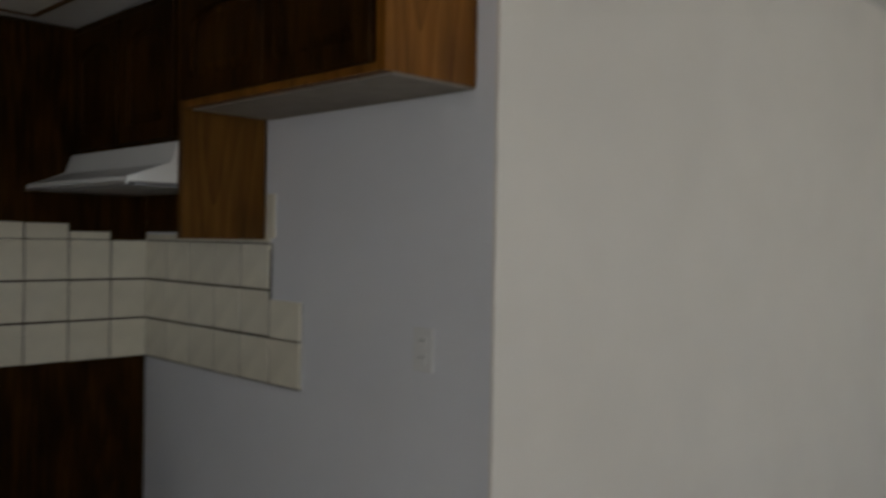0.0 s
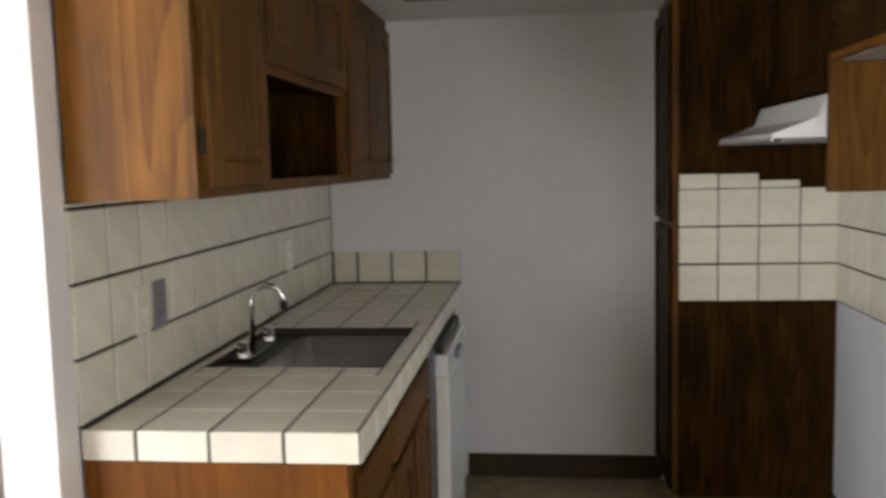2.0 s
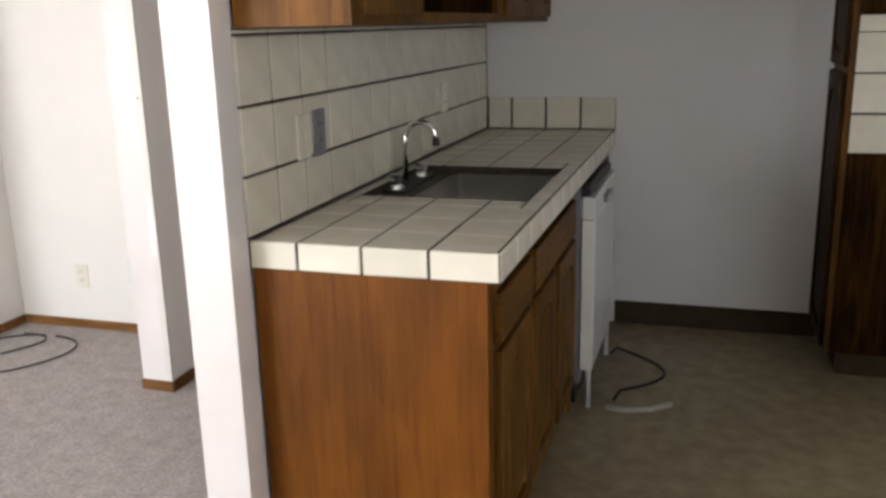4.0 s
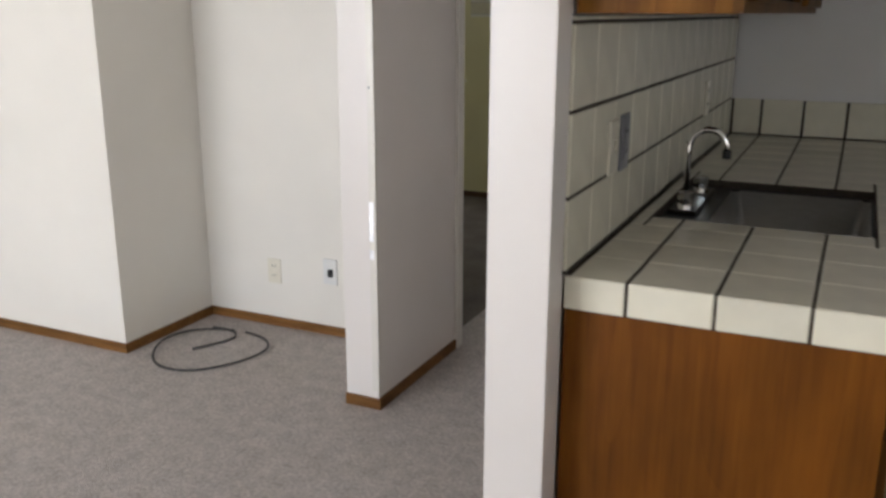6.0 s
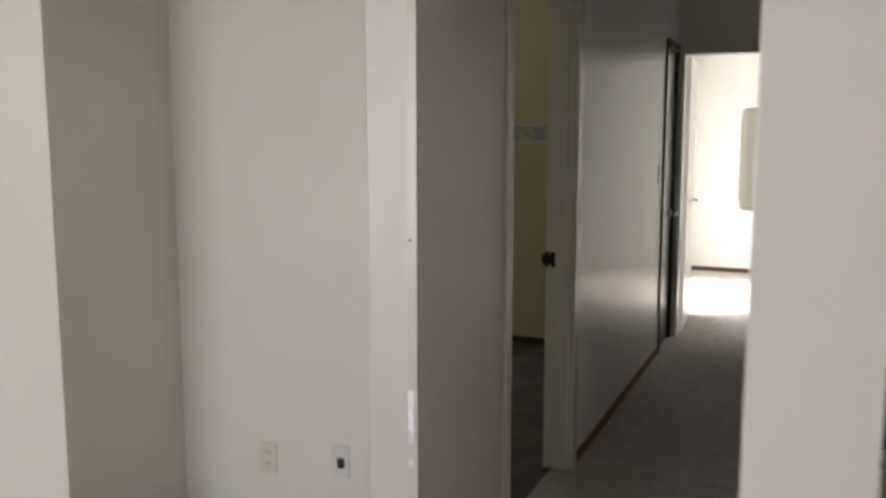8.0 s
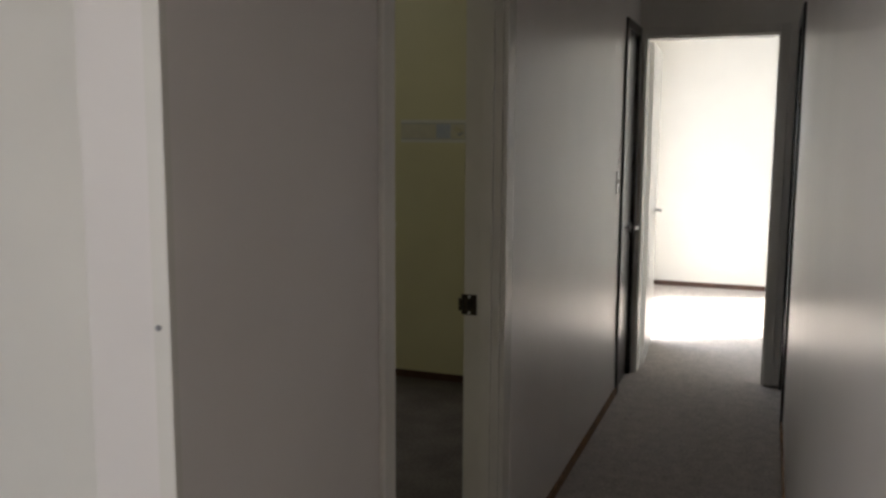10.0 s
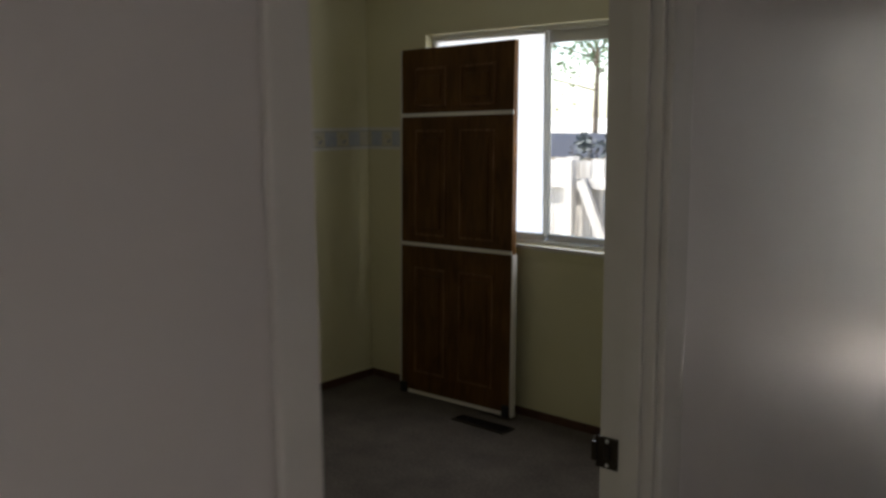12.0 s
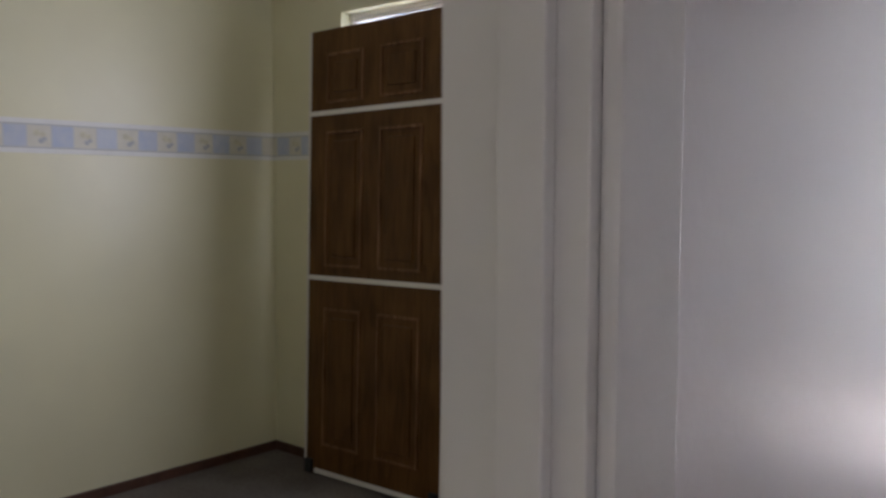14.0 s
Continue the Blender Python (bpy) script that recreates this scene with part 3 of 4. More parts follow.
def sink():
    t = thing("kitchen_sink", (0.32, 0.86, 0.74), "single bowl stainless steel sink set in the tiled counter", "sink")
    bm = bmesh.new()
    x0, y0, x1, y1, zt, zb = 0.165, SY0 + 0.012, SX1 - 0.008, SY1 - 0.014, ZC - 0.026, 0.742
    top = [bm.verts.new(p) for p in ((x0, y0, zt), (x1, y0, zt), (x1, y1, zt), (x0, y1, zt))]
    k = 0.03
    low = [bm.verts.new(p) for p in ((x0 + k, y0 + k, zb), (x1 - k, y0 + k, zb), (x1 - k, y1 - k, zb), (x0 + k, y1 - k, zb))]
    for i in range(4):
        bm.faces.new((top[i], top[(i + 1) % 4], low[(i + 1) % 4], low[i]))
    bm.faces.new(low)
    bmesh.ops.bevel(bm, geom=[e for e in bm.edges if not e.is_boundary], offset=0.022, segments=4, affect='EDGES')
    bmesh.ops.solidify(bm, geom=list(bm.faces), thickness=0.002)
    part("bowl", bm, M_STEEL, t, smooth=True)
    z0, z1 = ZC - 0.042, ZC - 0.024
    # Solid black strips stand for the shaded gap; the ledge's dark look is coloured in.
    part("rim", boxes((SX0 + 0.001, SY0 + 0.001, z0, SX1 - 0.001, SY0 + 0.012, z1), (SX0 + 0.001, SY1 - 0.014, z0, SX1 - 0.001, SY1 - 0.001, z1), (SX1 - 0.008, SY0 + 0.012, z0, SX1 - 0.001, SY1 - 0.014, z1)), M_BLACK, t, "black strip for the shaded gap round the bowl")
    part("tap_ledge", boxes((SX0 + 0.001, SY0 + 0.012, z0, 0.164, SY1 - 0.014, z1), bevel=0.003), M_BLACK, t, "tap ledge, its dark look put into the colour")
    part("drain", cylinder(bmesh.new(), (0.32, 0.86, 0.743), (0.32, 0.86, 0.748), 0.042, 24), M_CHROME, t, "chrome drain")


def tap():
    zl = ZC - 0.024
    t = thing("kitchen_tap", (0.06, 0.92, zl), "chrome two-handle kitchen tap with a curved spout", "tap")
    part("base_plate", boxes((0.052, 0.73, zl, 0.125, 1.05, zl + 0.010), bevel=0.004), M_BRASS, t, "dark base plate")
    arc = [(0.062, 0.93, zl + 0.010), (0.062, 0.93, 1.035)] + [(0.062 + 0.05 * (1 - math.cos(a)), 0.93 + 0.006 * a, 1.035 + 0.053 * math.sin(a)) for a in [k * math.pi / 14 for k in range(1, 14)]] + [(0.163, 0.949, 1.03)]
    sp = part("spout", tube(bmesh.new(), arc, 0.0095, 12), M_CHROME, t, smooth=True)
    part("aerator", cylinder(bmesh.new(), (0.163, 0.949, 1.010), (0.163, 0.949, 1.032), 0.012, 16), M_BLACK, sp, "dark aerator tip")
    for y in (0.765, 1.01):
        bm = cylinder(bmesh.new(), (0.09, y, zl + 0.008), (0.09, y, zl + 0.020), 0.024, 18, 0.020)
        cylinder(bm, (0.09, y, zl + 0.020), (0.09, y, zl + 0.026), 0.013, 14)
        part("handle", cylinder(bm, (0.09, y, zl + 0.026), (0.09, y, zl + 0.054), 0.019, 8, 0.021), M_CHROME, t)


def dishwasher():
    t = thing("dishwasher", (0.36, 1.54, 0), "white built-in dishwasher pulled slightly out of its bay", "dishwasher")
    part("tub", boxes((0.05, 1.235, 0.10, 0.60, 1.835, 0.82)), M_GREYP, t)
    d = part("door", boxes((0.602, 1.228, 0.16, 0.650, 1.842, 0.72), bevel=0.008), M_WHITE, t)
    part("side_trim", boxes((0.606, 1.222, 0.16, 0.646, 1.2275, 0.72)), M_TRIMW, d)
    part("control_panel", boxes((0.602, 1.228, 0.722, 0.648, 1.842, 0.80), bevel=0.006), M_WHITE, t, "white control panel")
    # Black piece fills in for the dark open gap above the machine.
    part("top_strip", boxes((0.602, 1.232, 0.801, 0.630, 1.838, 0.832), bevel=0.004), M_BLACK, t, "black strip for the shaded gap below the counter")
    part("latch", boxes((0.645, 1.47, 0.735, 0.665, 1.60, 0.765), bevel=0.004), M_GREYP, t)
    part("kick_plate", boxes((0.57, 1.24, 0.02, 0.585, 1.83, 0.158)), M_BLACK, t)
    for y in (1.26, 1.81):
        part("leg", cylinder(bmesh.new(), (0.63, y, 0.0), (0.63, y, 0.162), 0.012, 12), M_STEEL, t)
    pts = [(0.66, 1.75, 0.03)] + [(0.68 + 0.21 * math.sin(a), 1.80 - 0.42 * a / math.pi, 0.008 + 0.03 * (1 - a / math.pi)) for a in [k * math.pi / 12 for k in range(12)]] + [(0.72, 1.33, 0.008)]
    solo("power_cord", tube(bmesh.new(), pts, 0.006, 8), M_BLACK, "black power cord loose on the kitchen floor", "cable", smooth=True)
    pts = [(0.70, 1.25, 0.012), (0.78, 1.24, 0.012), (0.86, 1.27, 0.012), (0.93, 1.33, 0.012)]
    solo("drain_hose", tube(bmesh.new(), pts, 0.011, 8), M_HOSE, "pale grey hose end lying on the kitchen floor", "hose", smooth=True)


def wall_cabinets():
    D, Z0, Z1 = 0.268, 1.396, HK - 0.004
    g = "upper kitchen cabinets"
    Y = [0.0, 0.44, 1.34, KY - 0.008]
    # single door unit
    c = cabinet_unit("wall_cabinet", (0.15, 0.19, Z0), ((0.006, 0.0, Z0, D, 0.018, Z1), (0.006, 0.018, Z0 + 0.012, D - 0.02, Y[1] - 0.002, Z0 + 0.03), (0.006, Y[1] - 0.02, Z0, D, Y[1] - 0.002, Z1), (0.006, 0.018, Z1 - 0.02, D - 0.02, Y[1] - 0.02, Z1), (0.006, 0.018, Z0 + 0.03, 0.012, Y[1] - 0.02, Z1 - 0.02)), "honey oak wall cabinet with a bare side and one door", g)
    part("face_frame", boxes((D, 0.0, Z0, D + 0.019, 0.04, Z1), (D, Y[1] - 0.03, Z0, D + 0.019, Y[1] - 0.002, Z1), (D, 0.04, Z0, D + 0.019, Y[1] - 0.03, Z0 + 0.035), (D, 0.04, Z1 - 0.06, D + 0.019, Y[1] - 0.03, Z1)), M_MOAK, c)
    d = raised_door(c, "door", (D + 0.02, 0.03, Z0 + 0.02), (0, 1, 0), (0, 0, 1), 0.395, Z1 - Z0 - 0.07, M_MOAK)
    for z in (Z0 + 0.09, Z1 - 0.14):
        part("hinge", boxes((D + 0.02, 0.016, z, D + 0.03, 0.03, z + 0.055), bevel=0.002), M_BRASS, c, "dark bronze hinge")
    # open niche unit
    # Body in dark oak: the niche's inner shade is put into the colour.
    c = cabinet_unit("wall_cabinet", (0.15, 0.8, Z0), ((0.006, Y[1], Z0, D, Y[1] + 0.018, Z1), (0.006, Y[1] + 0.018, Z0, D, Y[2] - 0.02, Z0 + 0.02), (0.006, Y[2] - 0.02, Z0, D, Y[2] - 0.002, Z1), (0.006, Y[1] + 0.018, 1.71, D, Y[2] - 0.02, 1.73), (0.006, Y[1] + 0.018, Z0 + 0.02, 0.014, Y[2] - 0.02, Z1)), "oak wall cabinet with a shade-darkened open niche under two short doors", g, M_DOAK)
    part("face_frame", boxes((D, Y[1], Z0, D + 0.019, Y[1] + 0.035, Z1), (D, Y[2] - 0.037, Z0, D + 0.019, Y[2] - 0.002, Z1), (D, Y[1] + 0.035, Z0, D + 0.019, Y[2] - 0.037, Z0 + 0.03), (D, Y[1] + 0.035, 1.695, D + 0.019, Y[2] - 0.037, 1.735), (D, Y[1] + 0.035, Z1 - 0.06, D + 0.019, Y[2] - 0.037, Z1)), M_MOAK, c)
    for y in (Y[1] + 0.02, (Y[1] + Y[2]) / 2 + 0.002):
        raised_door(c, "door", (D + 0.02, y, 1.72), (0, 1, 0), (0, 0, 1), 0.424, Z1 - 1.77, M_MOAK)
    # double door unit
    c = cabinet_unit("wall_cabinet", (0.15, 1.65, Z0), ((0.006, Y[2], Z0, D, Y[3], Z1),), "oak wall cabinet with two tall arched doors", g)
    part("face_frame", boxes((D, Y[2], Z0, D + 0.019, Y[3], Z1)), M_MOAK, c)
    for y in (Y[2] + 0.025, (Y[2] + Y[3]) / 2 + 0.004):
        raised_door(c, "door", (D + 0.02, y, Z0 + 0.02), (0, 1, 0), (0, 0, 1), 0.425, Z1 - Z0 - 0.07, M_MOAK)
        part("hinge", boxes((D + 0.02, y - 0.014, Z0 + 0.1, D + 0.03, y, Z0 + 0.155), bevel=0.002), M_BRASS, c, "dark bronze hinge")


def range_side():
    Z1 = HK - 0.004
    F = KX - 0.30
    A, B = 0.09, 0.99
    # cabinet over the refrigerator space
    c = cabinet_unit("wall_cabinet", (1.9, 0.5, 1.73), ((F + 0.02, A, 1.73, KX - 0.004, A + 0.018, Z1), (F + 0.02, A + 0.018, 1.73, KX - 0.004, B - 0.02, 1.748), (F + 0.02, B - 0.02, 1.73, KX - 0.004, B - 0.002, Z1), (F + 0.02, A + 0.018, Z1 - 0.018, KX - 0.012, B - 0.02, Z1), (KX - 0.012, A + 0.018, 1.748, KX - 0.004, B - 0.02, Z1 - 0.018)), "oak cabinet high over the refrigerator space, dull underside", "upper kitchen cabinets")
    part("underside", boxes((F + 0.025, A + 0.002, 1.724, KX - 0.006, B - 0.01, 1.7285)), M_UNDER, c, "dull grey brown underside")
    part("face_frame", boxes((F, A, 1.73, F + 0.0195, B - 0.002, 1.765), (F, A, Z1 - 0.05, F + 0.0195, B - 0.002, Z1), (F, A, 1.765, F + 0.0195, A + 0.035, Z1 - 0.05), (F, B - 0.037, 1.765, F + 0.0195, B - 0.002, Z1 - 0.05), (F, 0.54, 1.765, F + 0.0195, 0.58, Z1 - 0.05)), M_OAK, c)
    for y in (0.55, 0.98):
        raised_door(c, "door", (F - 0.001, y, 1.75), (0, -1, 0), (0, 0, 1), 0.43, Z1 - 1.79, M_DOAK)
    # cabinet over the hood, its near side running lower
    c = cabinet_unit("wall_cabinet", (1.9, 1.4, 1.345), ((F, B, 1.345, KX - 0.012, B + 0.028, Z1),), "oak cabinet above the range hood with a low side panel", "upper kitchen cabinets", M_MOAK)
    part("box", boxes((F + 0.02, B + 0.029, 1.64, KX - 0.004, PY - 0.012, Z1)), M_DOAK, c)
    part("back_panel", boxes((KX - 0.008, B + 0.029, 1.365, KX - 0.001, PY - 0.012, 1.639)), M_DOAK, c, "dark back panel")
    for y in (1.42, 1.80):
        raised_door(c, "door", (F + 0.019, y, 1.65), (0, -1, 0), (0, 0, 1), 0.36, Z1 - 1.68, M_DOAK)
    # hood
    h = thing("range_hood", (1.85, 1.43, 1.50), "white enamelled range hood with a sloping front", "range hood")
    bm = bmesh.new()
    prof = [(1.665, 1.508), (1.665, 1.522), (1.80, 1.568), (1.82, 1.635), (KX - 0.012, 1.635), (KX - 0.012, 1.508)]
    a = [bm.verts.new((x, B + 0.032, z)) for x, z in prof]
    b = [bm.verts.new((x, PY - 0.014, z)) for x, z in prof]
    for i in range(len(prof)):
        bm.faces.new((a[i], a[(i + 1) % len(prof)], b[(i + 1) % len(prof)], b[i]))
    bm.faces.new(a)
    bm.faces.new(b[::-1])
    bmesh.ops.bevel(bm, geom=list(bm.edges), offset=0.003, segments=2, affect='EDGES')
    part("shell", bm, M_WHITE, h)
    part("filter", boxes((1.70, B + 0.06, 1.498, 2.05, PY - 0.05, 1.507)), M_GREYP, h, "dark grease filter")
    part("lip", boxes((1.662, B + 0.034, 1.498, 1.67, PY - 0.016, 1.507)), M_STEEL, h)


def pantry():
    Z1 = HK - 0.004
    X = 1.512
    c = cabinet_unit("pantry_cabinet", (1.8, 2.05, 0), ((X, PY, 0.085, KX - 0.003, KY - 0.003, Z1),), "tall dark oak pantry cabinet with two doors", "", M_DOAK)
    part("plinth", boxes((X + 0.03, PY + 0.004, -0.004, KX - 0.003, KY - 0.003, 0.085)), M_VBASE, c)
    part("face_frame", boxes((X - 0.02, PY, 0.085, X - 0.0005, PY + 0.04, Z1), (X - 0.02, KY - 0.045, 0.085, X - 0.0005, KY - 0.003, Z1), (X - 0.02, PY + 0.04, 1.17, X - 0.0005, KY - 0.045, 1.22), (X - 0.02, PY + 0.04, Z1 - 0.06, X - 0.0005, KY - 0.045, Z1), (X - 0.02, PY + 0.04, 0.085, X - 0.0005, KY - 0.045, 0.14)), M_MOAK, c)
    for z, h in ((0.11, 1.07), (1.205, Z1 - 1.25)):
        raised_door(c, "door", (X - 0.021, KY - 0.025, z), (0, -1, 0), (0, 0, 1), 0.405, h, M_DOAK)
    for z in (1.10, 1.23, Z1 - 0.14):
        part("hinge", boxes((X - 0.045, PY + 0.014, z, X - 0.021, PY + 0.024, z + 0.05), bevel=0.002), M_BRASS, c, "dark bronze hinge")


def ceiling_light():
    t = thing("ceiling_light", (1.1, 1.2, HK - 0.03), "unlit flat kitchen ceiling light panel in a brown trim frame", "ceiling light")
    x0, x1, y0, y1, z = 0.46, 1.66, 0.35, 1.72, HK
    k = 0.016
    part("frame", boxes((x0, y0, z - 0.014, x0 + k, y1, z), (x1 - k, y0, z - 0.014, x1, y1, z), (x0 + k, y0, z - 0.014, x1 - k, y0 + k, z), (x0 + k, y1 - k, z - 0.014, x1 - k, y1, z), (1.092, y0 + k, z - 0.014, 1.108, y1 - k, z)), M_MOAK, t, "thin brown wooden trim")
    for a, b in ((x0 + 0.018, 1.09), (1.11, x1 - 0.018)):
        part("diffuser", boxes((a, y0 + 0.018, z - 0.010, b, y1 - 0.018, z - 0.002)), M_DIFF, t)


def plate(name, c, n, w, h, label, category, material, detail="outlet", dark=M_BLACK):
    """A wall plate centred at c, facing along n ('+x', '-x', '-y')."""
    t = thing(name, c, label, category)
    c = Vector(c)
    u, n = {"+x": (Vector((0, 1, 0)), Vector((1, 0, 0))), "-x": (Vector((0, -1, 0)), Vector((-1, 0, 0))), "-y": (Vector((1, 0, 0)), Vector((0, -1, 0)))}[n]

    def b(x, z, ww, hh, d0, d1, bev=0.0):
        p = [c + u * (x - ww / 2) + n * d0, c + u * (x + ww / 2) + n * d1]
        lo, hi = [min(p[0][i], p[1][i]) for i in range(3)], [max(p[0][i], p[1][i]) for i in range(3)]
        return boxes((lo[0], lo[1], c.z + z - hh / 2, hi[0], hi[1], c.z + z + hh / 2), bevel=bev)

    part("cover", b(0, 0, w, h, 0.0, 0.006, 0.002), material, t)
    if detail == "outlet":
        for z in (0.022, -0.022):
            s = part("socket", b(0, z, 0.034, 0.03, 0.006, 0.0085, 0.001), material, t)
            for x in (-0.007, 0.007):
                part("slot", b(x, z + 0.003, 0.003, 0.009, 0.0085, 0.0092), dark, s)
    elif detail == "switch":
        part("toggle", b(0, 0.004, 0.010, 0.022, 0.006, 0.014, 0.002), material, t)
    elif detail == "jack":
        part("connector", b(0.006, -0.004, 0.02, 0.034, 0.006, 0.02, 0.003), dark, t, "dark cable jack")
    elif detail == "recess":
        part("socket", b(0, 0, w * 0.72, h * 0.8, 0.006, 0.012, 0.002), dark, t)
    return t


base_cabinets()
countertop()
backsplash()
sink()
tap()
dishwasher()
wall_cabinets()
range_side()
pantry()
ceiling_light()
plate("light_switch", (0.0045, 0.305, 1.118), "+x", 0.072, 0.115, "almond switch plate on the tiled wall", "switch", M_PLATE, "switch")
plate("wall_outlet", (0.0045, 0.40, 1.118), "+x", 0.072, 0.125, "grey metal outlet plate on the tiled wall", "outlet", M_GREYP)
plate("wall_outlet", (0.0045, 1.55, 1.118), "+x", 0.072, 0.115, "almond outlet plate on the tiled wall behind the tap", "outlet", M_PLATE)
plate("wall_outlet", (KX, 0.263, 1.068), "-x", 0.072, 0.115, "white outlet plate on the bare kitchen wall", "outlet", M_WHITE)
plate("range_socket", (KX, 1.35, 0.20), "-x", 0.09, 0.10, "dark range socket low on the kitchen wall", "outlet", M_PLATE, "recess")

# ---- living room and alcove ----
plate("wall_outlet", (-1.838, AY, 0.262), "-y", 0.07, 0.115, "almond double outlet on the alcove wall", "outlet", M_PLATE)
plate("cable_jack", (-1.54, AY, 0.295), "-y", 0.07, 0.115, "white cable wall plate with a dark plug", "wall plate", M_WHITE, "jack")


def coil():
    pts = []
    for k in range(56):
        a = 1.75 + k / 55 * 6.0
        w = 0.012 * math.sin(3 * a)
        pts.append((-1.925 + (0.24 + w) * math.cos(a), 1.195 + (0.235 + w) * math.sin(a), 0.008 + 0.003 * math.sin(2.3 * a)))
    tail = [(-2.07, 1.40, 0.010), (-2.0, 1.405, 0.010), (-1.93, 1.385, 0.010), (-1.90, 1.34, 0.010), (-1.91, 1.28, 0.010), (-1.95, 1.20, 0.010), (-1.975, 1.15, 0.010)]
    return tube(tube(bmesh.new(), pts, 0.005, 8), tail, 0.005, 8)


solo("coiled_cable", coil(), M_CORD, "thin dark cable coiled in a loop on the carpet", "cable", smooth=True)


def corner_bead():
    t = thing("corner_bead", (XL, PYE, 0), "bare metal corner bead showing on the chipped wall end", "corner bead", "", "structure")
    part("strip", boxes((XL - 0.024, PYE - 0.0025, 0.07, XL + 0.0025, PYE, 2.02), (XL, PYE, 0.07, XL + 0.0025, PYE + 0.012, 2.02)), M_TRIMW, t)
    for z0, z1 in ((0.63, 0.77), (0.565, 0.60)):
        part("bare_patch", boxes((XL - 0.024, PYE - 0.0045, z0, XL - 0.006, PYE - 0.0025, z1), bevel=0.0008), M_ALU, t, "shiny bare metal patch")
    for z in (1.157,):
        part("nail", cylinder(bmesh.new(), (XL - 0.016, PYE - 0.0045, z), (XL - 0.016, PYE - 0.0025, z), 0.004, 10), M_GREYP, t, "small grey nail head")


corner_bead()


# ---- hall ----
def casing(name, y0, y1, x, side, material, jamb_x, label, head=2.03, wide=0.05):
    """Jambs, stops and casings of a door opening in a wall along y; side is +1 where the casing faces +x."""
    t = tagged(thing(name, (x, (y0 + y1) / 2, 0), label, "door frame"), "", "", "", "structure")
    xa, xb = sorted((jamb_x, x))
    part("jamb", boxes((xa, y0, 0, xb, y0 + 0.018, head - 0.018), bevel=0.002), material, t)
    part("jamb", boxes((xa, y1 - 0.018, 0, xb, y1, head - 0.018), bevel=0.002), material, t)
    part("jamb", boxes((xa, y0, head - 0.018, xb, y1, head), bevel=0.002), material, t)
    for xx, s in ((x, side),):
        c0, c1 = sorted((xx, xx + s * 0.014))
        part("casing", boxes((c0, y0 - 0.05, 0, c1, y0 + 0.008, head + 0.045), bevel=0.004), material, t)
        part("casing", boxes((c0, y1 - 0.008, 0, c1, y1 + wide, head + 0.045), bevel=0.004), material, t)
        part("casing", boxes((c0, y0 + 0.009, head - 0.008, c1, y1 - 0.009, head + 0.045), bevel=0.004), material, t)
    return t


f = casing("door_frame_bedroom", BD0, BD1, XL, 1, M_TRIMW, PB - 0.005, "white painted bedroom door frame without its door", wide=0.072)
part("stop", boxes((-1.038, BD1 - 0.030, 0, -1.003, BD1 - 0.018, 2.01), bevel=0.002), M_TRIMW, f)
part("stop", boxes((-1.038, BD0 + 0.018, 0, -1.003, BD0 + 0.030, 2.01), bevel=0.002), M_TRIMW, f)
p = part("strike_plate", boxes((PB - 0.012, BD1 - 0.0215, 0.872, PB + 0.036, BD1 - 0.0175, 0.935), (PB - 0.020, BD1 - 0.026, 0.884, PB - 0.008, BD1 - 0.0195, 0.923), bevel=0.001), M_BRASS, f, "dark bronze strike plate")
part("latch_hole", boxes((PB + 0.006, BD1 - 0.0235, 0.890, PB + 0.020, BD1 - 0.0214, 0.917), bevel=0.0008), M_DFRAME, p)
for z in (0.879, 0.928):
    part("screw", cylinder(bmesh.new(), (PB + 0.013, BD1 - 0.0228, z), (PB + 0.013, BD1 - 0.0214, z), 0.004, 10), M_ALU, p)


def lever(parent, o, n, u):
    """A round rose and a lever handle at o, standing out along n, the lever along u."""
    o, n, u = Vector(o), Vector(n), Vector(u)
    bm = cylinder(bmesh.new(), o, o + n * 0.010, 0.027, 20)
    cylinder(bm, o + n * 0.010, o + n * 0.05, 0.009, 12)
    part("handle", tube(bm, [o + n * 0.046, o + n * 0.05 + u * 0.02, o + n * 0.05 + u * 0.06, o + n * 0.046 + u * 0.10], 0.008, 10), M_CHROME, parent, "chrome lever handle", smooth=False)


def flush_door(name, bx, label, material):
    t = thing(name, ((bx[0] + bx[3]) / 2, (bx[1] + bx[4]) / 2, bx[2]), label, "door")
    part("leaf", boxes(bx, bevel=0.002), material, t)
    return t


casing("door_frame_left", DL0, DL1, XL, 1, M_DFRAME, PB, "very dark brown stained door frame", HD)
d = flush_door("hall_door", (XL - 0.045, DL0 + 0.02, 0.008, XL - 0.005, DL1 - 0.02, HD - 0.022), "closed dark brown wooden hall door", M_DFRAME)
lever(d, (XL - 0.005, DL1 - 0.085, 0.887), (1, 0, 0), (0, -1, 0))
casing("door_frame_right", DR0, DR1, XR, -1, M_DFRAME, -0.009, "very dark brown stained door frame", HD)
d = flush_door("hall_door", (XR + 0.008, DR0 + 0.02, 0.008, XR + 0.048, DR1 - 0.02, HD - 0.022), "closed glossy dark brown wooden hall door", M_DFRAME)
t = tagged(thing("door_frame_end", ((EX0 + EX1) / 2, YE, 0), "white painted frame of the doorway at the hall's end", "door frame"), "", "", "", "structure")
for bx in ((EX0, YE, 0, EX0 + 0.018, YE + 0.12, HD - 0.018), (EX1 - 0.018, YE, 0, EX1, YE + 0.12, HD - 0.018), (EX0, YE, HD - 0.018, EX1, YE + 0.12, HD)):
    part("jamb", boxes(bx, bevel=0.002), M_TRIMW, t)
